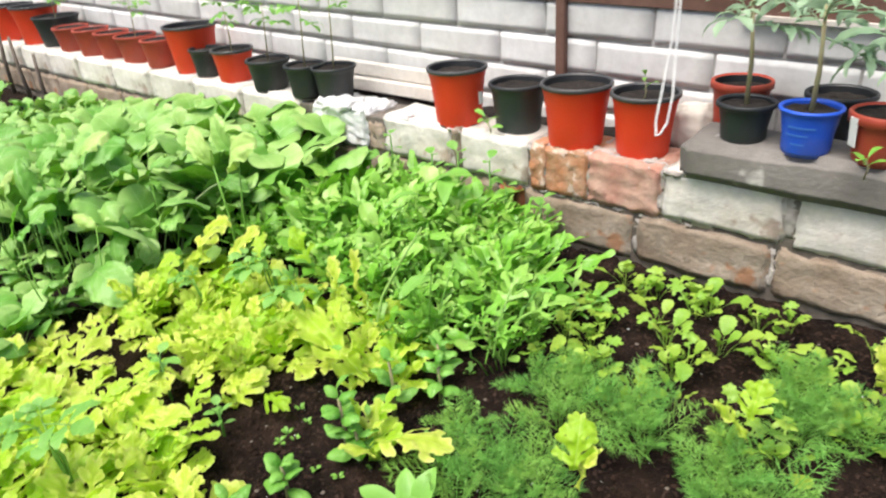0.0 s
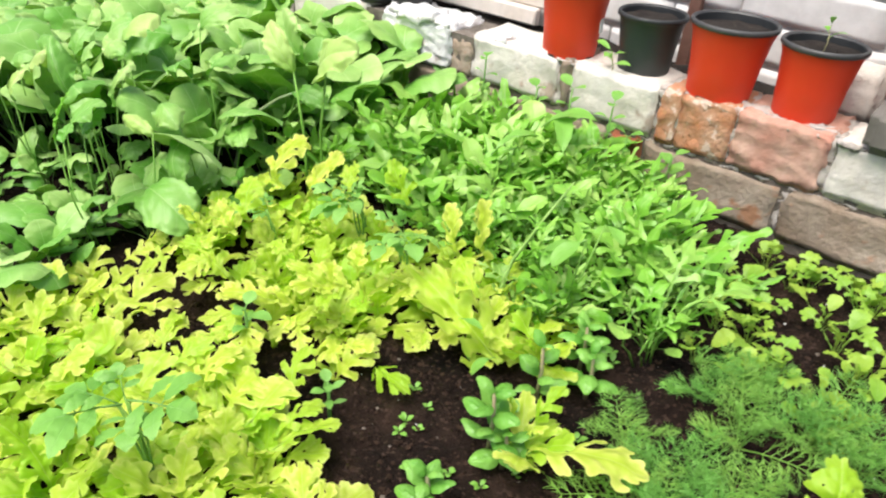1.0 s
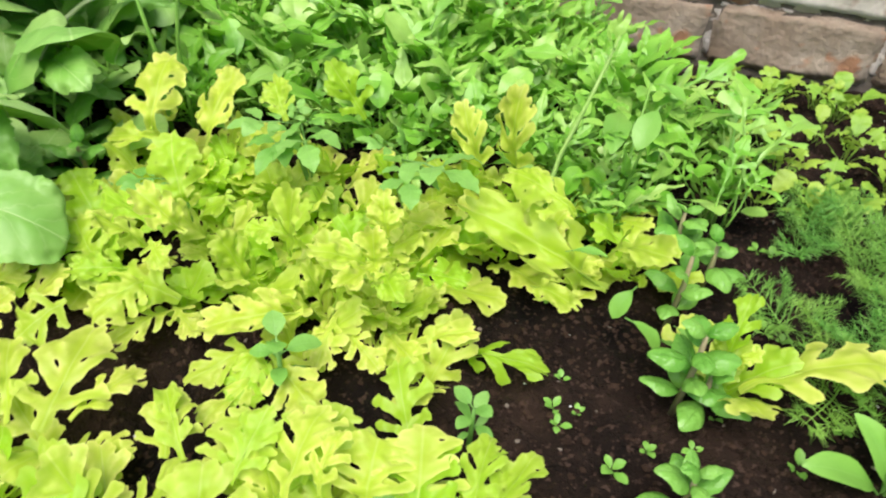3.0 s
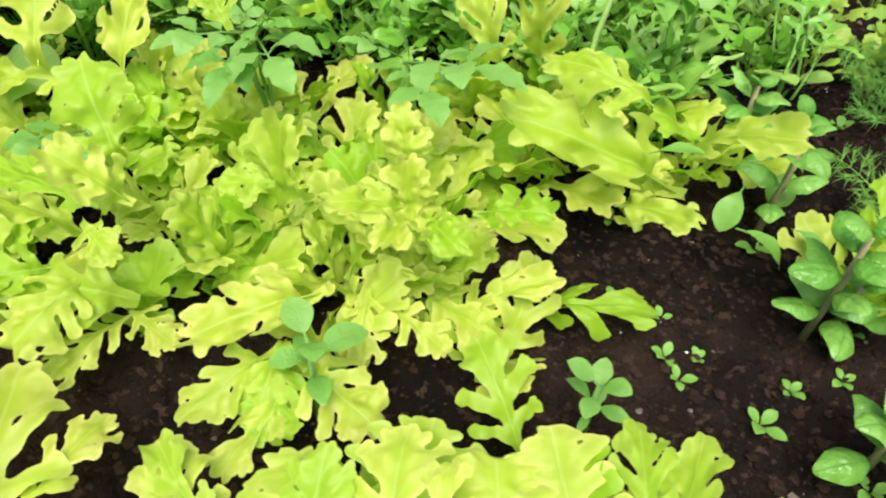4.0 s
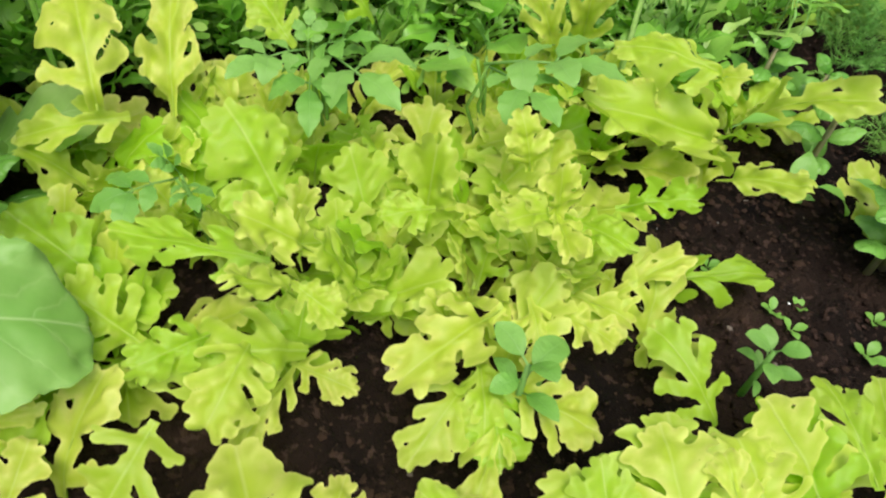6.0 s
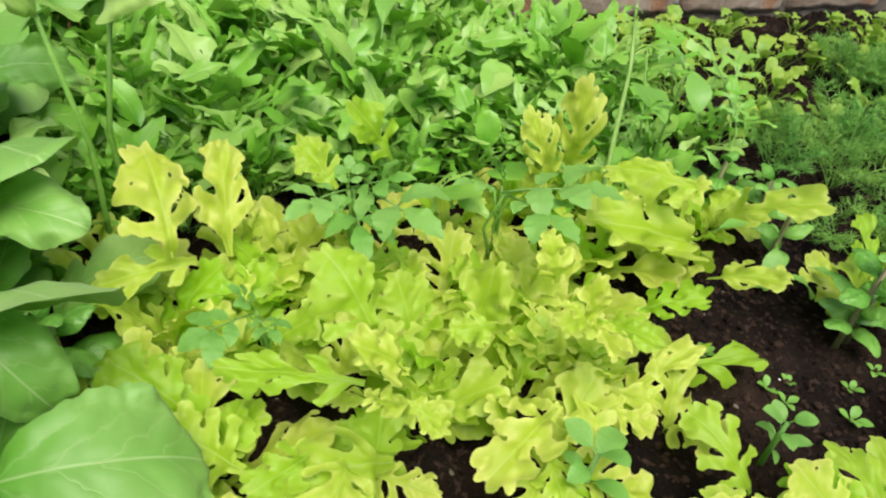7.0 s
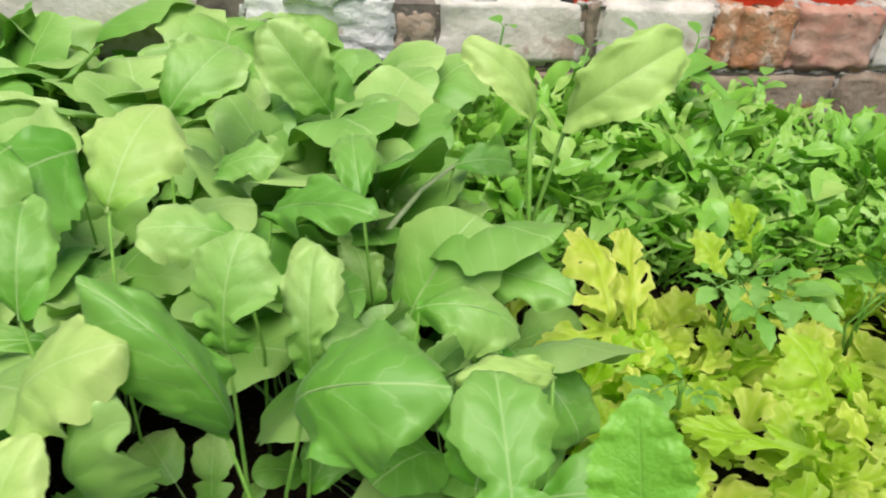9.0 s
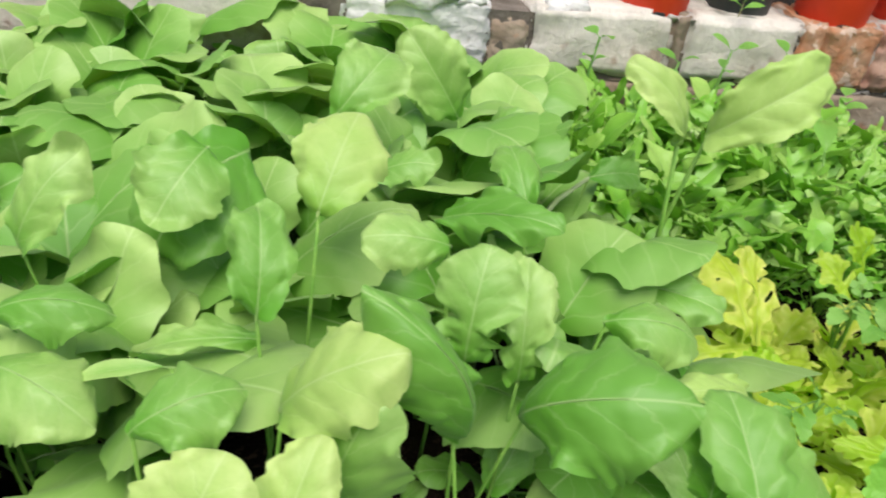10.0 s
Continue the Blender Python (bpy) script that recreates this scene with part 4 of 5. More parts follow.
hero('tomato', (-0.684, 0.485), [
    ((-0.695, 0.473, 0.119), (-0.723, 0.409, 0.120), 0.089, 0, 't'),
    ((-0.697, 0.478, 0.119), (-0.637, 0.508, 0.122), 0.074, 0, 't'),
    ((-0.703, 0.479, 0.118), (-0.728, 0.490, 0.136), 0.043, 0, 't'),
    ((-0.694, 0.478, 0.109), (-0.652, 0.453, 0.113), 0.054, 0, 't'),
    ((-0.698, 0.471, 0.119), (-0.739, 0.446, 0.127), 0.056, 0, 't'),
])
hero('lettuce', (-0.447, 0.754), [
    ((-0.435, 0.742, 0.034), (-0.320, 0.769, 0.066), 0.064, 0, 'o'),
    ((-0.446, 0.771, 0.043), (-0.436, 0.805, 0.082), 0.028, 0, 'o'),
    ((-0.445, 0.756, 0.043), (-0.425, 0.759, 0.063), 0.017, 0, 'f'),
    ((-0.466, 0.754, 0.062), (-0.476, 0.749, 0.089), 0.011, 0, 'f'),
])
hero('lettuce', (-0.181, 0.803), [
    ((-0.184, 0.804, 0.099), (-0.197, 0.842, 0.136), 0.048, 0, 'f'),
    ((-0.179, 0.807, 0.071), (-0.162, 0.821, 0.118), 0.039, 0, 'f'),
])
hero('lettuce', (-0.067, 0.986), [
    ((-0.067, 0.996, 0.094), (-0.066, 1.026, 0.122), 0.043, 0, 'f'),
    ((-0.067, 0.981, 0.075), (-0.101, 0.958, 0.111), 0.045, 0, 'f'),
])
hero('lettuce', (0.048, 1.135), [
    ((0.041, 1.139, 0.088), (0.021, 1.147, 0.135), 0.055, 0, 'f'),
    ((0.052, 1.133, 0.089), (0.049, 1.123, 0.135), 0.038, 0, 'f'),
])
hero('smooth', (-0.527, 0.802), [
    ((-0.532, 0.779, 0.056), (-0.500, 0.767, 0.028), 0.019, 0, 'm'),
    ((-0.526, 0.803, 0.076), (-0.541, 0.782, 0.045), 0.018, 0, 'm'),
    ((-0.598, 0.818, 0.090), (-0.554, 0.814, 0.083), 0.012, 0, 'm'),
    ((-0.485, 0.788, 0.049), (-0.472, 0.775, 0.040), 0.009, 0, 'm'),
])
hero('rocket', (-0.425, 0.992), [
    ((-0.411, 1.009, 0.064), (-0.345, 1.095, 0.095), 0.064, 0, 'r'),
    ((-0.425, 1.051, 0.064), (-0.414, 1.167, 0.103), 0.058, 0, 'r'),
    ((-0.422, 0.991, 0.073), (-0.441, 1.099, 0.130), 0.055, 0, 'r'),
    ((-0.448, 0.954, 0.072), (-0.426, 1.012, 0.111), 0.041, 0, 'r'),
    ((-0.421, 0.965, 0.054), (-0.391, 1.018, 0.074), 0.035, 0, 'r'),
])
hero('smooth', (-0.664, 1.130), [
    ((-0.538, 1.013, 0.117), (-0.561, 0.937, 0.106), 0.027, 0, 'm'),
    ((-0.500, 1.056, 0.118), (-0.541, 1.023, 0.126), 0.018, 0, 'm'),
    ((-0.794, 1.270, 0.148), (-0.699, 1.298, 0.151), 0.039, 0, 'm'),
    ((-0.705, 1.216, 0.122), (-0.760, 1.286, 0.149), 0.031, 0, 'm'),
    ((-0.795, 1.116, 0.138), (-0.743, 1.197, 0.140), 0.027, 0, 'm'),
])


p = thing("leaf_mustard", (-1.200, 0.930, 0.0), "leaf mustard with one limp leaf on a whitish stalk", "mustard greens", "mustard greens")
v, f = tube([(0, 0, -0.006), (0.015, 0.020, 0.075), (0.041, 0.042, 0.121), (0.070, 0.062, 0.146), (0.099, 0.075, 0.161)], [0.0030, 0.0030, 0.0027, 0.0024, 0.0016], 7)
piece("stalk", mesh_from("stalk", v, f, PALE_STALK), p, Matrix.Identity(4), "whitish bent leaf stalk")

p = thing("rocket", (-0.618, 0.925, -0.004), "bolting rocket plant with one long pale stem", "salad rocket", "rocket plants")
v, f = tube([(0, 0, 0), (0.006, 0.010, 0.06), (0.011, 0.020, 0.094), (0.030, 0.050, 0.150), (0.045, 0.085, 0.195)], [0.0026, 0.0026, 0.0024, 0.0020, 0.0012], 7)
piece("stem", mesh_from("stem", v, f, GREEN_STALK), p, Matrix.Identity(4), "long pale green stem")
for f, yaw, ln in ((0.35, 200, 0.05), (0.5, 20, 0.06), (0.62, 120, 0.05), (0.75, 300, 0.055), (0.86, 80, 0.04), (0.95, 210, 0.035), (1.0, 40, 0.03)):
    foot = p.location + Vector((0.045 * f, 0.085 * f * f, 0.195 * f))
    leaf_at(p, rnd.choice(ROCKET_LEAVES[:9]), foot, foot + Vector((math.cos(radians(yaw)), math.sin(radians(yaw)), 0.35)) * ln, 1.1, rnd.uniform(-20, 20))
p = thing("smooth_seedling", (-0.540, 0.965, 0.0), "seedling with long-stalked smooth oval leaves among the rocket", "seedling", "smooth seedlings")
for (x0, y0, z0), (x1, y1, z1), wide in (((-0.524, 0.972, 0.146), (-0.540, 0.925, 0.122), 1.25), ((-0.530, 1.030, 0.140), (-0.494, 1.012, 0.132), 1.2)):
    leaf_at(p, FLAT_LEAVES[1], (x0, y0, z0), (x1, y1, z1), wide, 0)
    v, f = tube([(0, 0, -0.004), ((x0 + 0.54) * 0.6, (y0 - 0.965) * 0.6, z0 * 0.6), (x0 + 0.54, y0 - 0.965, z0)], [0.0016, 0.0014, 0.0011], 6)
    piece("stalk", mesh_from("stalk", v, f, STALK), p, Matrix.Identity(4), "thin green leaf stalk")

hero('lettuce', (-0.800, 0.672), [
    ((-0.790, 0.668, 0.045), (-0.748, 0.634, 0.034), 0.046, 10, 'f'),
    ((-0.800, 0.668, 0.045), (-0.806, 0.625, 0.032), 0.040, 0, 'f'),
])

hero('lettuce', (-1.000, 0.760), [
    ((-0.999, 0.775, 0.050), (-1.045, 0.808, 0.072), 0.050, -10, 'f'),
    ((-0.973, 0.725, 0.045), (-1.018, 0.764, 0.060), 0.046, -12, 'f'),
    ((-0.990, 0.745, 0.040), (-1.035, 0.730, 0.050), 0.040, -15, 'o'),
])
hero('lettuce', (-0.700, 0.560), [
    ((-0.742, 0.578, 0.050), (-0.722, 0.630, 0.062), 0.066, 0, 'o'),
    ((-0.690, 0.570, 0.050), (-0.694, 0.616, 0.060), 0.060, 0, 'f'),
    ((-0.652, 0.575, 0.050), (-0.668, 0.628, 0.060), 0.070, 0, 'o'),
])
hero('lettuce', (-0.806, 0.562), [
    ((-0.832, 0.572, 0.050), (-0.848, 0.620, 0.050), 0.044, 0, 'o'),
    ((-0.776, 0.572, 0.050), (-0.782, 0.614, 0.060), 0.056, 0, 'f'),
])


# the rest of the bed, row by row
for x, y in scatter(-1.03, -0.53, 0.36, 0.97, 0.066, lambda x, y: free(x, y, 0.022) and not (x > -0.70 and 0.60 < y < 0.81) and x < -0.50 - max(0, 0.55 - y) * 0.2):
    low = 1.15 if y < 0.56 else 0.85 if y < 0.64 else 1.1
    rosette("lettuce", LETTUCE_LABEL, "lettuce", "lettuces", OAK_LEAVES if y < 0.58 else OAK_LEAVES + FRILLY_LEAVES, x, y, -0.004, rnd.randint(5, 7), (0.055 * low, 0.085 * low), (12, 60), rnd, 1.0, rnd.uniform(0, 360), 0.014 * low)

for x, y in scatter(-2.65, -1.09, 0.36, 1.38, 0.10, lambda x, y: x < -1.12):
    near = x > -1.48 and y < 0.86
    tall = 0.27 if x > -1.6 else max(0.14, 0.27 + 0.17 * (x + 1.6))
    rosette("leaf_mustard", MUSTARD_LABEL, "mustard greens", "mustard greens", MUSTARD_LEAVES, x, y, -0.004, 8 + rnd.randint(0, 3), (0.045, 0.105) if near else (0.6 * tall, tall), (28, 80) if near else (38, 84), rnd, 1.05, rnd.uniform(0, 360))
for x, y in scatter(-1.14, -1.07, 0.36, 1.0, 0.085):
    rosette("leaf_mustard", MUSTARD_LABEL, "mustard greens", "mustard greens", MUSTARD_LEAVES, x, y, -0.004, 9, (0.07, 0.145), (20, 72), rnd, 1.15, rnd.uniform(0, 360))
for x, y in scatter(-4.2, -2.85, 0.2, 1.3, 0.2):
    rosette("leaf_mustard", MUSTARD_LABEL, "mustard greens", "mustard greens", MUSTARD_LEAVES, x, y, -0.004, 10, (0.10, 0.16), (35, 78), rnd, 1.15, rnd.uniform(0, 360))

ROCKET_LABEL = "rocket plant with narrow lobed green leaves"
for x, y in scatter(-1.08, -0.40, 0.93, 1.35, 0.053, lambda x, y: free(x, y) and (y > 1.0 or x > -0.63) and x < -0.385 - max(0, y - 1.13) * 0.9 and not (x > -0.50 and y < 0.99)):
    tall = (1.0 if x < -0.7 else 0.85) * (1.28 if y > 1.1 and x < -0.5 else 1.0)
    rosette("rocket", ROCKET_LABEL, "salad rocket", "rocket plants", ROCKET_LEAVES, x, y, -0.004, rnd.randint(13, 17), (0.05 * tall, 0.15 * tall), (30, 86), rnd, 1.0, rnd.uniform(0, 360))

YOUNG_LABEL = "young radish seedling with rounded yellow-green leaves"
for x, y in scatter(-0.385, 0.20, 1.03, 1.37, 0.056, lambda x, y: free(x, y) and rnd.random() < 0.74 and not (x > -0.02 and y < 1.09)):
    rosette("young_radish", YOUNG_LABEL, "radish seedling", "radish seedlings", YOUNG_LEAVES, x, y, -0.004, rnd.randint(6, 10), (0.036, 0.076), (30, 82), rnd, 1.0, rnd.uniform(0, 360))


def dill(x, y, count, length, spread=(30, 86)):
    p = rosette("dill", "feathery dark green dill plant in the bed", "dill", "dill plants", DILL_FRONDS, x, y, -0.004, count, length, spread, rnd, 1.0, rnd.uniform(0, 360))
    return p


for x, y, c, ln in ((-0.335, 0.800, 7, 0.085), (-0.290, 0.812, 9, 0.095), (-0.236, 0.790, 9, 0.095), (-0.302, 0.752, 7, 0.085), (-0.262, 0.845, 7, 0.085), (-0.338, 0.985, 8, 0.085), (-0.285, 0.940, 9, 0.095), (-0.306, 1.030, 8, 0.08), (-0.228, 0.990, 10, 0.095),
                    (-0.175, 0.965, 9, 0.09), (-0.078, 0.955, 9, 0.09), (-0.026, 0.950, 9, 0.09), (-0.070, 0.905, 8, 0.09), (-0.060, 1.155, 9, 0.09), (-0.012, 1.135, 9, 0.09), (-0.030, 1.085, 9, 0.09), (0.035, 1.110, 7, 0.085), (-0.378, 0.868, 3, 0.075), (-0.362, 0.832, 3, 0.07)):
    dill(x, y, c, (ln * 0.8, ln * 1.15))


def basil(x, y, height, pairs, turn, size=0.05):
    """Basil: an upright stem with crossed pairs of glossy leaves."""
    p = thing("basil", (x, y, 0), "glossy green basil plant with cupped oval leaves", "basil", "basil plants")
    v, f = tube([(0, 0, -0.01), (0.002, 0.001, height * 0.6), (0, 0, height)], [0.003, 0.0025, 0.0018], 6)
    piece("stem", mesh_from("stem", v, f, STEM), p, Matrix.Identity(4))
    for k in range(pairs):
        z = height * (0.25 + 0.75 * k / (pairs - 1))
        s = size * (1.1 - 0.45 * (k / (pairs - 1)) ** 2)
        for q in range(2):
            yaw = radians(turn + 90 * k + 180 * q + rnd.uniform(-15, 15))
            up = radians(rnd.uniform(-8, 22) + 22 * k / (pairs - 1))
            d = Vector((math.cos(yaw) * math.cos(up), math.sin(yaw) * math.cos(up), math.sin(up)))
            foot = Vector((x, y, z))
            leaf_at(p, rnd.choice(BASIL_LEAVES), foot, foot + d * s * rnd.uniform(0.85, 1.15), 1.0, rnd.uniform(-20, 20))
    return p


for x, y, height, pairs, turn, size in ((-0.482, 0.642, 0.050, 5, 20, 0.034), (-0.462, 0.742, 0.042, 4, 50, 0.035), (-0.480, 0.738, 0.088, 5, 10, 0.034), (-0.480, 0.925, 0.064, 5, 35, 0.033), (-0.484, 0.832, 0.086, 4, 65, 0.033), (-0.460, 0.560, 0.078, 5, 15, 0.038), (-1.078, 0.862, 0.058, 4, 25, 0.038), (-0.450, 0.890, 0.060, 4, 10, 0.032)):
    basil(x, y, height, pairs, turn, size)


def tomato_seedling(x, y, height, leaves, size, turn, lean=(0, 0)):
    p = thing("tomato_seedling", (x, y, 0), "self-sown tomato seedling with soft divided leaves", "tomato plant", "tomato seedlings")
    top = Vector((x + lean[0], y + lean[1], height))
    v, f = tube([(0, 0, -0.01), (lean[0] * 0.4, lean[1] * 0.4, height * 0.5), (lean[0], lean[1], height)], [0.0025, 0.002, 0.0015], 6)
    piece("stem", mesh_from("stem", v, f, TOMATO, [(0.5, 0.05)] * len(v)), p, Matrix.Identity(4))
    for k in range(leaves):
        yaw = radians(turn + (90 if (k // 2) % 2 else 0) + 180 * (k % 2) + rnd.uniform(-12, 12))
        up = radians(rnd.uniform(5, 30))
        foot = Vector((x, y, 0)).lerp(top, 0.45 + 0.55 * (k // 2) / max(leaves // 2 - 1, 1))
        d = Vector((math.cos(yaw) * math.cos(up), math.sin(yaw) * math.cos(up), math.sin(up)))
        leaf_at(p, rnd.choice(SEEDLING_LEAVES), foot, foot + d * size * rnd.uniform(0.7, 1.1), 1.0 + 0.35 * (k // 2), rnd.uniform(-12, 12))
    return p


tomato_seedling(-0.637, 0.658, 0.050, 8, 0.022, 60)
for x, y, height, turn in ((-0.985, 1.365, 0.175, 30), (-0.795, 1.365, 0.168, 80), (-0.712, 1.362, 0.165, 10), (-0.866, 1.365, 0.148, 55), (-0.594, 1.365, 0.108, 140), (-0.680, 1.370, 0.115, 100)):
    tomato_seedling(x, y, height, 8, 0.036, turn, (0.01, -0.01))
tomato_seedling(-0.786, 0.663, 0.070, 8, 0.030, 20)


# ---- pots ----
def ring(bm, profile, sides=40):
    """A turned shape from (radius, height) pairs."""
    rows = []
    for r, z in profile:
        rows.append([bm.verts.new((r * math.cos(2 * math.pi * k / sides), r * math.sin(2 * math.pi * k / sides), z)) for k in range(sides)])
    for a, b in zip(rows, rows[1:]):
        for k in range(sides):
            j = (k + 1) % sides
            fc = bm.faces.new((a[k], a[j], b[j], b[k]))
            fc.smooth = True
    return rows


def pot(x, y, z, r, h, shell, rim, label, group="plant pots on the ledge", lip=0.0035, rim_depth=0.009, turn=0.0, lean=0.0):
    p = thing("plant_pot", (x, y, z), label, "plant pot", group)
    p.rotation_euler = (radians(lean), radians(lean * 0.6), radians(turn))
    foot = r * 0.74
    bm = bmesh.new()
    rows = ring(bm, [(foot - 0.004, 0.004), (foot, 0.0), (foot + 0.003, 0.008), (foot + (r - foot) * 0.42, h * 0.45), (foot + (r - foot) * 0.80, h * 0.82), (r - 0.001, h * 0.88), (r + 0.001, h - rim_depth + 0.001)])
    bm.faces.new(list(reversed(rows[0])))
    body = part("shell", bm, shell, p)
    bm = bmesh.new()
    ring(bm, [(r + 0.0005, h - rim_depth), (r + lip, h - rim_depth + 0.002), (r + lip, h - 0.002), (r + lip - 0.0015, h), (r - 0.001, h), (r - 0.003, h - 0.003)])
    part("rim", bm, rim, p, "rolled rim")
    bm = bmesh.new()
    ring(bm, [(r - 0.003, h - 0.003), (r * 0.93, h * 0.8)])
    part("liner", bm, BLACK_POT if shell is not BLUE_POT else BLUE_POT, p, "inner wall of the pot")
    bm = bmesh.new()
    level = h * 0.88
    rows = ring(bm, [(r * 0.945, level), (r * 0.7, level + 0.004), (r * 0.35, level + 0.002)], 24)
    for row in rows:
        for v in row:
            v.co.z += 0.005 * noise.noise((v.co.x * 60 + x * 9, v.co.y * 60, 1))
    bm.faces.new(rows[-1])
    part("potting_soil", bm, POT_SOIL, p, "dark peaty potting soil")
    if shell is RED_POT and r > 0.06:
        for k in range(4):
            w = radians(-100 + 90 * k)
            bm = bmesh.new()
            bmesh.ops.create_uvsphere(bm, u_segments=10, v_segments=6, radius=1.0, matrix=pose((foot + 0.002) * math.cos(w), (foot + 0.002) * math.sin(w), 0.0065, 0, 0, math.degrees(w)) @ Matrix.Diagonal((0.0016, 0.010, 0.0055, 1)))
            part("drain_notch", bm, BLACK_POT, body, "dark drainage notch")
    if shell is BLUE_POT:
        for z, x0, x1 in ((0.046, -118, -62), (0.034, -125, -75), (0.020, -112, -80)):
            rr = foot + (r - foot) * z / h / 0.95 + 0.0014
            v, f = [], []
            for k in range(13):
                w = radians(x0 + (x1 - x0) * k / 12)
                v += [(rr * math.cos(w), rr * math.sin(w), z), ((rr + 0.0005) * math.cos(w), (rr + 0.0005) * math.sin(w), z + 0.003)]
            f = [(2 * k, 2 * k + 2, 2 * k + 3, 2 * k + 1) for k in range(12)]
            piece("print_bar", mesh_from("print_bar", v, f, PALE_PRINT), body, Matrix.Identity(4), "pale blue printed bar")
    return p


RED_LABEL = "orange-red plastic nursery pot with a dark rim"
BLACK_LABEL = "black plastic nursery pot standing on the ledge"
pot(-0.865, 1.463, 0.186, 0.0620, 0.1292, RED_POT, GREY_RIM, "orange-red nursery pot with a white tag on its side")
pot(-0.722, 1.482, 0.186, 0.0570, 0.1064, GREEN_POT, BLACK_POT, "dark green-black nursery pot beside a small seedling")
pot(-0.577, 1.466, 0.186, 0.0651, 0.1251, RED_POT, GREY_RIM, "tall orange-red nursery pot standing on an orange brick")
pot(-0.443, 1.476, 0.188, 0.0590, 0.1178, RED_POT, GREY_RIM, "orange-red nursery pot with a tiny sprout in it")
pot(-0.257, 1.440, 0.254, 0.0424, 0.0657, GREEN_POT, BLACK_POT, "dark grey-green nursery pot standing on the concrete slab")
pot(-0.159, 1.424, 0.256, 0.0421, 0.0716, BLUE_POT, BLUE_POT, "bright blue plastic pot standing on the concrete slab", lip=0.003, rim_depth=0.006)
pot(-0.062, 1.430, 0.257, 0.0450, 0.0740, DULL_POT, DULL_POT, "brick-red plastic pot with a white tag", rim_depth=0.016)
pot(-0.305, 1.556, 0.191, 0.0480, 0.1311, DULL_POT, DULL_POT, "small brick-red pot wedged behind the others", rim_depth=0.014)
pot(-0.150, 1.556, 0.195, 0.0500, 0.1233, BLACK_POT, BLACK_POT, BLACK_LABEL)
for x, y, r, h, kind in ((-1.269, 1.468, 0.054, 0.084, 0), (-1.360, 1.450, 0.050, 0.084, 0), (-1.514, 1.452, 0.057, 0.084, 0), (-1.697, 1.466, 0.058, 0.094, 1), (-1.834, 1.466, 0.047, 0.084, 0), (-1.939, 1.490, 0.078, 0.142, 1),
                         (-2.115, 1.470, 0.052, 0.090, 2), (-2.281, 1.484, 0.066, 0.090, 2), (-2.426, 1.474, 0.057, 0.092, 2), (-2.572, 1.470, 0.060, 0.094, 2), (-2.747, 1.474, 0.062, 0.090, 2), (-2.933, 1.506, 0.084, 0.116, 0), (-3.104, 1.500, 0.088, 0.148, 1), (-3.330, 1.490, 0.090, 0.144, 1)):
    shell = (BLACK_POT, RED_POT, DULL_POT)[kind]
    pot(x, y, ledge(x), r, h, shell, (BLACK_POT, GREY_RIM, DULL_POT)[kind], (BLACK_LABEL, RED_LABEL, "dull brick-red plastic nursery pot on the ledge")[kind])

# ---- slab, boards, post and other things on the ledge ----
ob = thing("kerb_slab", (-0.030, 1.4500, 0.188), "weathered grey concrete slab with rounded edges lying on the border wall", "concrete slab", data=rugged_block("kerb_slab", 0.62, 0.118, 0.070, 0.012, 0.005, 9.0, CONCRETE, 7, 9))
ob.rotation_euler = (0, radians(0.2), 0)
for x0, x1, y, lift, tip in ((-1.43, -1.015, 1.575, 0.004, 0.2), (-1.41, -0.995, 1.592, 0.040, 1.0)):
    me = rounded_block("board", x1 - x0, 0.022, 0.034, 0.003, 0.002, BOARD, 31)
    ob = thing("board", ((x0 + x1) / 2, y, ledge((x0 + x1) / 2) - 0.008 + lift), "whitewashed wooden board lying against the brick wall", "wooden board", "boards on the ledge", data=me)
    ob.rotation_euler = (radians(-8), radians(tip), 0)
me = rounded_block("post", 0.024, 0.016, 0.42, 0.002, 0.002, BROWN_WOOD, 5)
thing("post", (-0.702, 1.613, 0.17), "narrow brown wooden post standing against the wall", "post", data=me)
thing("stone", (-0.390, 1.575, 0.170), "rough whitish stone lying behind the pots", "stone", data=rugged_block("stone", 0.075, 0.055, 0.095, 0.012, 0.008, 22.0, GREY_BRICK, 3, 5))
tagged(new("wall_plate", box_mesh("wall_plate", -4.9, 1.4, 1.616, 1.74, 0.428, 0.51, BROWN_WOOD, WALL_RISE)), "dark brown wooden plate on top of the brick wall", "wood", kind="structure")
tagged(new("trim", box_mesh("trim", -0.34, 1.4, 1.606, 1.626, 0.420, 0.428, BOARD, WALL_RISE)), "thin white strip along the wall's upper edge", "trim", kind="structure")

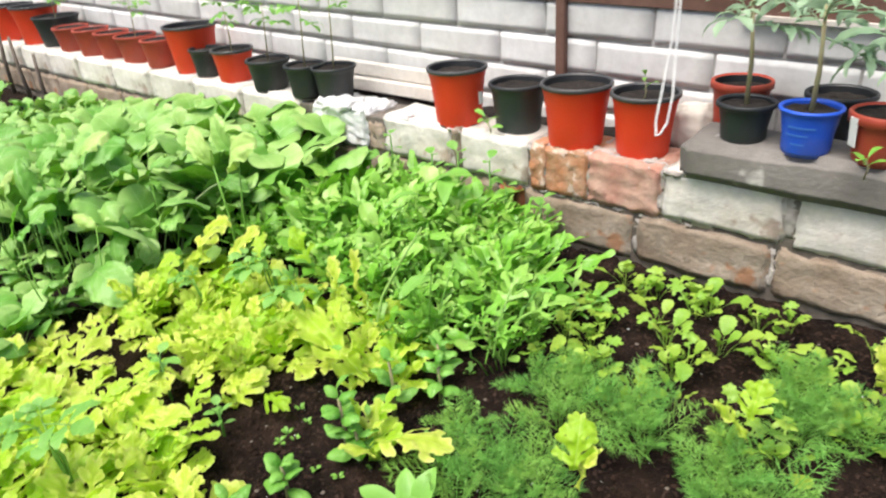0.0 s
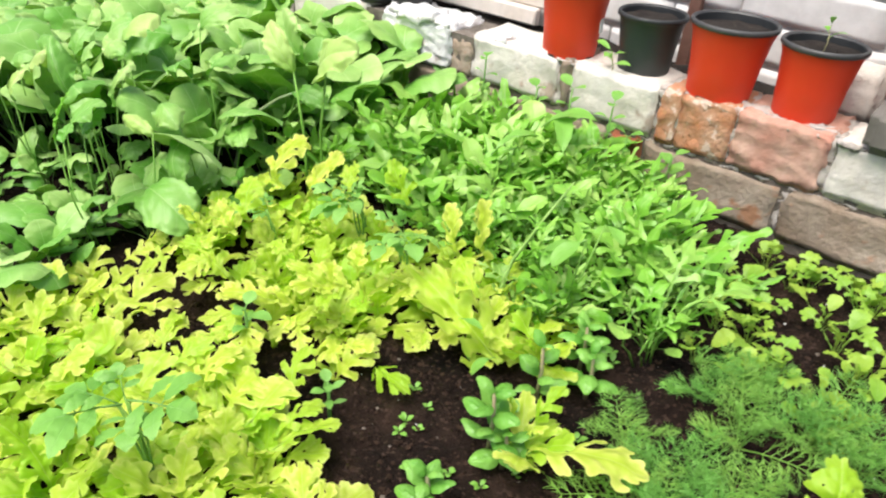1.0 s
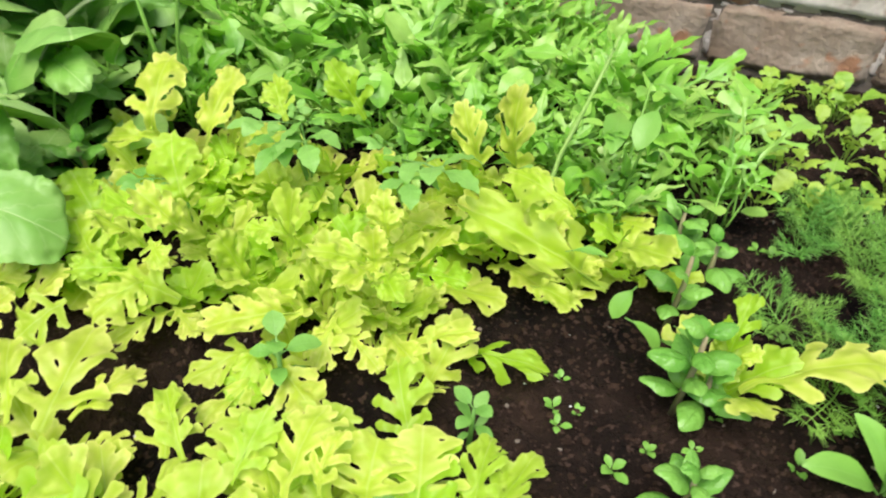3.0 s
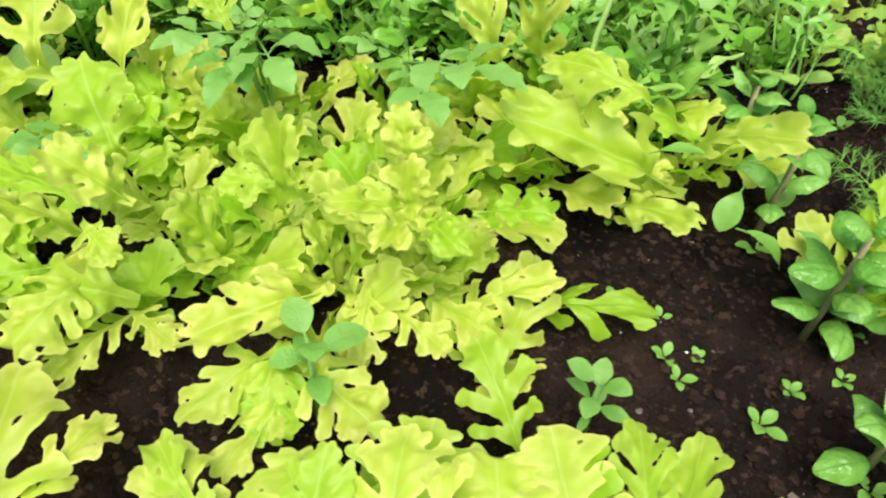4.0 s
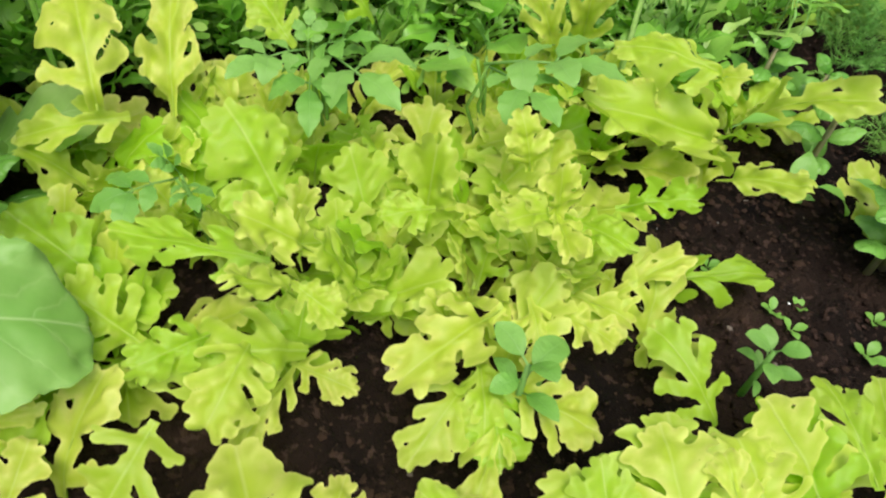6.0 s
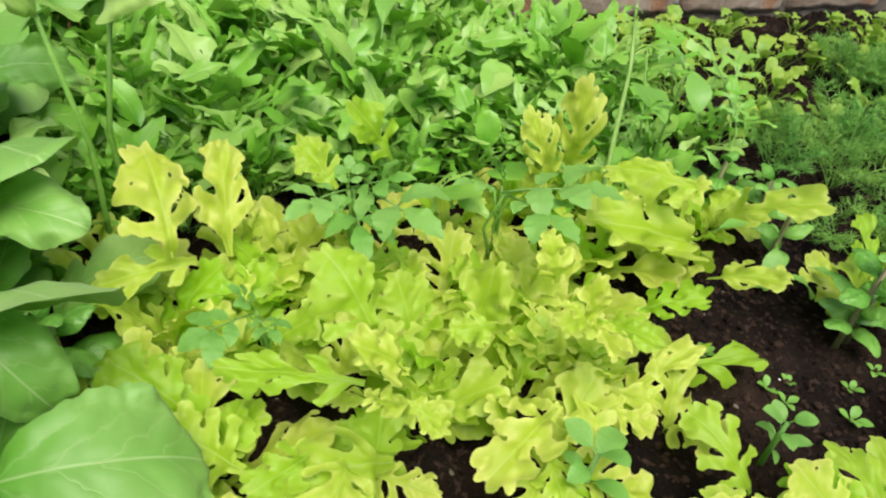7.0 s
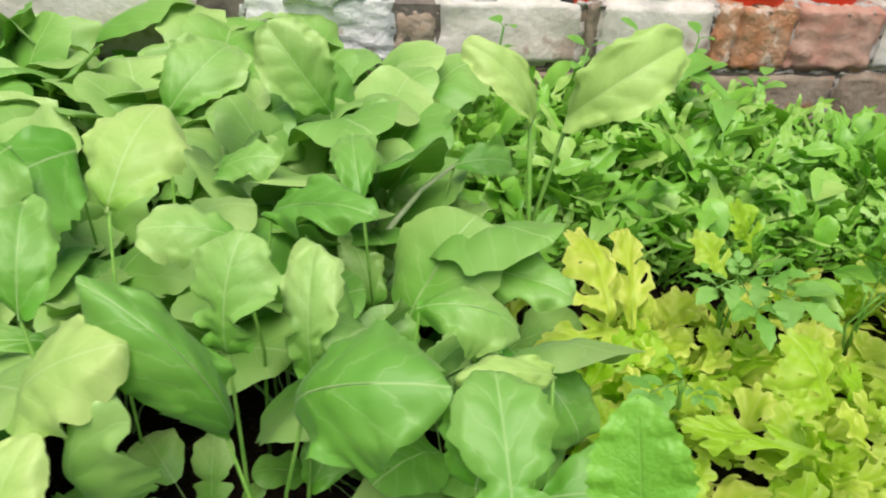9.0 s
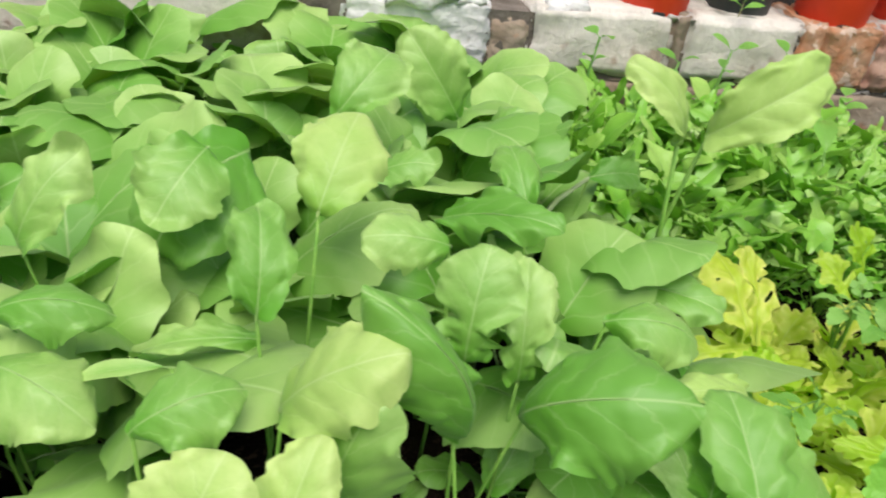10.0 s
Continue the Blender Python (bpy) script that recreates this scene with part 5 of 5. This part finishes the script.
# lumps of lime and mortar on the border
for k, (x, y, s, mat) in enumerate(((-1.248, 1.44, 0.05, PLASTER), (-1.199, 1.43, 0.055, PLASTER), (-1.160, 1.45, 0.04, PLASTER), (-1.141, 1.425, 0.03, PLASTER), (-1.004, 1.43, 0.035, PLASTER), (-0.620, 1.435, 0.022, ORANGE_BRICK), (-0.507, 1.425, 0.022, OLD_MORTAR), (-0.474, 1.43, 0.028, PINK_BRICK), (-0.446, 1.42, 0.018, OLD_MORTAR), (-0.408, 1.425, 0.024, OLD_MORTAR), (-0.375, 1.43, 0.020, GREY_BRICK), (-0.497, 1.445, 0.034, OLD_MORTAR), (-0.455, 1.437, 0.030, OLD_MORTAR), (-0.403, 1.44, 0.034, OLD_MORTAR), (-0.351, 1.42, 0.026, OLD_MORTAR), (-0.630, 1.43, 0.026, OLD_MORTAR), (-0.578, 1.424, 0.024, ORANGE_BRICK), (-0.838, 1.424, 0.024, OLD_MORTAR), (-0.658, 1.43, 0.026, OLD_MORTAR))):
    thing("mortar_lump", (x, y, ledge(x) - 0.007), "crumbly whitish lump of old mortar on the border bricks", "mortar lump", "mortar lumps", data=rugged_block("mortar_lump", s * 1.7, s, s * (0.42 if mat is PLASTER else 0.3), s * 0.06, s * 0.2, 3.2 / s, mat, 60 + k, 6))

# loop of white cord that hangs over the bed
path = [(-0.1510, 1.6700, 0.5000), (-0.1510, 1.6200, 0.9500), (-0.1500, 1.2000, 1.2500), (-0.1705, 0.9740, 1.1073), (-0.1682, 0.9573, 0.9191), (-0.1626, 0.9267, 0.6086), (-0.1608, 0.9147, 0.5145), (-0.1611, 0.9049, 0.4787), (-0.1612, 0.8944, 0.4466), (-0.1589, 0.8912, 0.4336), (-0.1549, 0.8913, 0.4357), (-0.1513, 0.8955, 0.4453), (-0.1513, 0.9029, 0.4679), (-0.1560, 0.9134, 0.5035), (-0.1603, 0.9267, 0.6087), (-0.1659, 0.9583, 0.9192), (-0.1687, 0.9740, 1.1065)]
v, f = tube(path, [0.0010] * len(path), 8)
thing("cord", (0, 0, 0), "loop of white cord hanging down over the bed", "cord", data=mesh_from("cord", v, f, CORD))
for x, y, z, turn in ((-0.8100, 1.4720, 0.238, -80), (-0.0940, 1.3980, 0.284, -45)):
    me = rounded_block("plant_tag", 0.016, 0.0016, 0.042, 0.0004, 0.0002, LABEL, 1)
    ob = thing("plant_tag", (x, y, z), "blank white plastic tag stuck to a red pot", "plant tag", "plant tags", data=me)
    ob.rotation_euler = (radians(4), 0, radians(turn))
for x, z0, z1, dx in ((-3.29, 0.02, 0.27, 0.05), (-3.12, 0.02, 0.24, -0.03), (-2.95, -0.01, 0.19, 0.0)):
    v, f = tube([(x, 1.39, z0 - 0.04), (x + dx * 0.5, 1.385, (z0 + z1) / 2), (x + dx, 1.39, z1)], [0.009, 0.008, 0.006], 7)
    thing("stick", (0, 0, 0), "grey wooden stick pushed into the bed beside the border", "stick", "sticks", data=mesh_from("stick", v, f, STICK))


def potted_seedling(x, y, z, height, leaves, size, label, droop=(-35, 10), pool=None, lean=(0.0, 0.0), thick=0.0035):
    """A young plant with a bare stem and leaves towards its top."""
    p = thing("potted_seedling", (x, y, z), label, "seedling", "potted seedlings")
    v, f = tube([(0, 0, -0.01), (lean[0] * 0.3 + 0.003, lean[1] * 0.3, height * 0.4), (lean[0], lean[1], height)], [thick, thick * 0.85, thick * 0.5], 7)
    piece("stem", mesh_from("stem", v, f, STEM), p, Matrix.Identity(4))
    for k in range(leaves):
        f = (0.5 if height < 0.12 else 0.68) + (0.5 if height < 0.12 else 0.32) * k / max(leaves - 1, 1)
        yaw, up = radians(137.5 * k + rnd.uniform(-20, 20)), radians(rnd.uniform(*droop))
        foot = Vector((x + lean[0] * f, y + lean[1] * f, z + height * f))
        d = Vector((math.cos(yaw) * math.cos(up), math.sin(yaw) * math.cos(up), math.sin(up)))
        leaf_at(p, rnd.choice(pool or FLAT_LEAVES), foot, foot + d * size * rnd.uniform(0.8, 1.15), 1.0, rnd.uniform(-20, 20))
    return p


PEPPER = "young potted plant with a woody stem and drooping pale leaves"
for x, y, z, h, n, lean in ((-0.257, 1.440, 0.308, 0.185, 7, -0.012), (-0.159, 1.424, 0.314, 0.165, 6, -0.004), (-0.060, 1.430, 0.320, 0.125, 6, 0.012)):
    potted_seedling(x, y, z, h, n, 0.115, PEPPER, (-40, 25), PEPPER_LEAVES, (lean, 0.0), 0.0042)
potted_seedling(-0.753, 1.425, 0.184, 0.045, 5, 0.035, "small palmate seedling growing between two pots", (-10, 30), FLAT_LEAVES, (0.0, -0.01), 0.0014)
potted_seedling(-0.443, 1.470, 0.291, 0.040, 3, 0.026, "tiny sprout with two or three leaves in a pot", (0, 45), FLAT_LEAVES, (0.0, 0.0), 0.0012)
potted_seedling(-0.065, 1.366, 0.260, 0.020, 4, 0.034, "small seedling on the edge of the slab", (5, 40), FLAT_LEAVES, (0.0, -0.008), 0.0014)
for x, y, h in ((-1.269, 1.468, 0.22), (-1.360, 1.450, 0.19), (-1.514, 1.452, 0.16), (-1.697, 1.466, 0.15), (-2.281, 1.484, 0.14), (-2.933, 1.506, 0.16)):
    potted_seedling(x, y, ledge(x) + 0.066, h, 5, 0.07, "thin-stemmed tomato seedling in a nursery pot", (-25, 20), TOMATO_LEAVES, (rnd.uniform(-0.02, 0.02), 0.0), 0.002)


# ---- small things on the soil ----
def sprout(x, y, size):
    p = thing("weed_sprout", (x, y, soil_height(x, y)), "tiny weed sprout with a few round seed leaves", "weed sprout", "weed sprouts")
    turn = rnd.uniform(0, 360)
    for k in range(4):
        yaw, up = radians(turn + 90 * k + rnd.uniform(-20, 20)), radians(rnd.uniform(10, 45))
        d = Vector((math.cos(yaw) * math.cos(up), math.sin(yaw) * math.cos(up), math.sin(up)))
        foot = Vector((x, y, p.location.z - 0.001))
        leaf_at(p, rnd.choice(FLAT_LEAVES), foot, foot + d * size * rnd.uniform(0.8, 1.2), 1.5, 0)


for x, y in ((-0.527, 0.673), (-0.499, 0.699), (-0.441, 0.752), (-0.464, 0.707), (-0.422, 0.826), (-0.455, 0.964), (-0.577, 0.716), (-0.603, 0.761), (-0.405, 0.919), (-0.380, 0.716), (-0.373, 0.965), (-0.342, 0.753)):
    sprout(x, y, rnd.uniform(0.010, 0.015))
for k in range(14):
    sprout(rnd.uniform(-0.62, -0.36), rnd.uniform(0.54, 0.98), rnd.uniform(0.007, 0.013))

p = thing("smooth_seedling", (-0.326, 0.698, -0.002), "seedling with broad smooth pale green leaves lying over the soil", "seedling")
for dx, dy, up in ((-0.072, -0.012, 0.03), (-0.035, 0.03, 0.05), (0.06, 0.018, 0.04), (0.03, -0.02, 0.05), (0.0, 0.045, 0.06), (-0.01, -0.03, 0.06)):
    leaf_at(p, rnd.choice(FLAT_LEAVES), p.location, Vector((-0.326 + dx, 0.698 + dy, up)), 1.0, rnd.uniform(-15, 15))

def crumbs(name, material, count, size, label, box, seed, flat=0.7):
    """Many small uneven grains lying on the soil, as one mesh."""
    r2 = random.Random(seed)
    verts, faces = [], []
    base = [Vector(v) for v in ((0, 0, 1), (0.95, 0, 0.2), (0.2, 0.9, 0.15), (-0.8, 0.5, 0.1), (-0.7, -0.6, 0.2), (0.3, -0.9, 0.1), (0, 0, -0.8))]
    tri = ((0, 1, 2), (0, 2, 3), (0, 3, 4), (0, 4, 5), (0, 5, 1), (6, 2, 1), (6, 3, 2), (6, 4, 3), (6, 5, 4), (6, 1, 5))
    for _ in range(count):
        x, y = r2.uniform(box[0], box[1]), r2.uniform(box[2], box[3])
        s = size[0] + (size[1] - size[0]) * r2.random() ** 3
        turn = Matrix.Rotation(r2.uniform(0, 6.28), 3, "Z")
        n0 = len(verts)
        c = Vector((x, y, soil_height(x, y) + s * 0.25))
        for v in base:
            q = turn @ v
            verts.append(c + Vector((q.x * r2.uniform(0.4, 1.3), q.y * r2.uniform(0.7, 1.2), q.z * flat * r2.uniform(0.7, 1.2))) * s)
        faces += [tuple(n0 + i for i in t) for t in tri]
    tagged(new(name, mesh_from(name, verts, faces, material, smooth=False)), label, "soil crumbs", kind="stuff")


crumbs("soil_crumbs", SOIL, 22000, (0.0008, 0.0045), "dark brown crumbs and clods on the bed", (-1.1, 0.2, 0.42, 1.40), 5)
crumbs("soil_clods", CLOD, 15000, (0.0007, 0.0048), "reddish-brown clods lying on the dark bed", (-1.0, 0.1, 0.45, 1.38), 15, 0.6)
crumbs("bark_bits", STICK, 500, (0.001, 0.005), "brown bits of bark and straw on the soil", (-1.1, 0.2, 0.42, 1.40), 6, 0.4)
crumbs("pale_grit", PLASTER, 170, (0.0008, 0.0030), "scattered pale grit on the soil", (-1.05, 0.15, 0.45, 1.35), 8)


# ---- pieces of the walls ----
WALL_BRICKS = [rugged_block("brick", 0.2365, 0.10, 0.0655, 0.002, 0.0014, 22.0, WHITE_BRICK, 90 + i, 5) for i in range(6)]
for k in range(-5, 1):
    z0 = 0.3595 + 0.0728 * k
    x = -4.758 + (0.1215 if k % 2 else 0.0)
    while x < 1.3:
        piece("brick", rnd.choice(WALL_BRICKS), wall, pose(x, 1.672 + rnd.uniform(-0.001, 0.001), z0 - WALL_RISE * (x + 0.7), 0, math.degrees(WALL_RISE), rnd.uniform(-0.5, 0.5)))
        x += 0.243
BORDER = ((-1.302, -1.110, PLASTER, "top"), (-1.053, -0.849, GREY_BRICK, "top"), (-0.846, -0.827, DIRTY_BRICK, "top"), (-0.821, -0.651, GREY_BRICK, "top"), (-0.644, -0.613, ORANGE_BRICK, "top"), (-0.609, -0.522, ORANGE_BRICK, "top"),
          (-0.515, -0.377, PINK_BRICK, "top"), (-0.369, -0.168, GREY_BRICK, "top"), (-0.151, 0.074, GREY_BRICK, "top"), (0.085, 0.312, GREY_BRICK, "top"), (0.324, 0.560, GREY_BRICK, "top"),
          (-1.287, -1.039, DIRTY_BRICK, "low"), (-1.026, -0.734, DIRTY_BRICK, "low"), (-0.726, -0.666, RED_BRICK, "low"), (-0.658, -0.422, DIRTY_BRICK, "low"), (-0.412, -0.182, DIRTY_BRICK, "low"), (-0.173, 0.057, DIRTY_BRICK, "low"), (0.067, 0.298, DIRTY_BRICK, "low"))
for i, (x0, x1, mat, course) in enumerate(BORDER):
    ln, mid = x1 - x0, (x0 + x1) / 2
    z0 = (0.102 if course == "top" else 0.006) - RISE * (mid + 0.7)
    h = 0.091 if course == "top" else 0.09
    if mat is PLASTER:
        me = rugged_block("brick", ln + 0.004, 0.115, h + 0.002, 0.006, 0.007, 70.0, mat, 40 + i, 14)
    elif mat in (ORANGE_BRICK, PINK_BRICK):
        me = rugged_block("brick", ln + 0.004, 0.115, h + 0.002, 0.003, 0.0055, 55.0, mat, 40 + i, 12)
    else:
        me = rugged_block("brick", ln + 0.004, 0.115, h + 0.002, 0.006, 0.0055, 26.0, mat, 40 + i, 9)
    piece("brick", me, border, pose(mid, 1.4675, z0, 0, 0.25, 0))
for k, (x0, x1, z) in enumerate(((-0.677, -0.592, 0.0985), (-0.592, -0.497, 0.0985), (-0.497, -0.403, 0.0985), (-0.403, -0.309, 0.0985))):
    piece("mortar_bed", rugged_block("mortar_bed", x1 - x0 + 0.01, 0.11, 0.011, 0.003, 0.006, 70.0, OLD_MORTAR, 80 + k, 8), border, pose((x0 + x1) / 2, 1.4705, z - 0.006 - RISE * ((x0 + x1) / 2 + 0.7), 0, 0.25, 0), "smeared whitish mortar bed")
for k, (x, z, w, h) in enumerate(((-1.081, 0.139, 0.055, 0.07), (-0.846, 0.145, 0.030, 0.085), (-0.647, 0.149, 0.022, 0.085), (-0.611, 0.149, 0.014, 0.08), (-0.518, 0.150, 0.020, 0.085), (-0.373, 0.150, 0.018, 0.08), (-0.160, 0.150, 0.022, 0.08), (-1.031, 0.054, 0.02, 0.07), (-0.732, 0.054, 0.02, 0.07), (-0.417, 0.054, 0.016, 0.07), (-0.178, 0.054, 0.016, 0.07))):
    piece("mortar_joint", rugged_block("mortar_joint", w, 0.105, h, 0.003, 0.007, 60.0, OLD_MORTAR if k else DIRTY_BRICK, 120 + k, 7), border, pose(x, 1.4675, z - h / 2, 0, 0.25, 0), "crumbly old mortar in the joint")
ROW = [rugged_block("brick", 0.249, 0.115, 0.093, 0.006, 0.005, 26.0, GREY_BRICK, 960 + i, 7) for i in range(4)]
LOW = [rugged_block("brick", 0.249, 0.115, 0.093, 0.006, 0.005, 26.0, DIRTY_BRICK, 970 + i, 7) for i in range(3)]
for k in range(13):
    x = -1.475 - 0.254 * k
    piece("brick", ROW[k % 4], border, pose(x, 1.4675, 0.102 - RISE * (x + 0.7), 0, 0.25, rnd.uniform(-1, 1)))
    piece("brick", LOW[k % 3], border, pose(x + 0.03, 1.4675, 0.006 - RISE * (x + 0.7), 0, 0.25, rnd.uniform(-1, 1)))
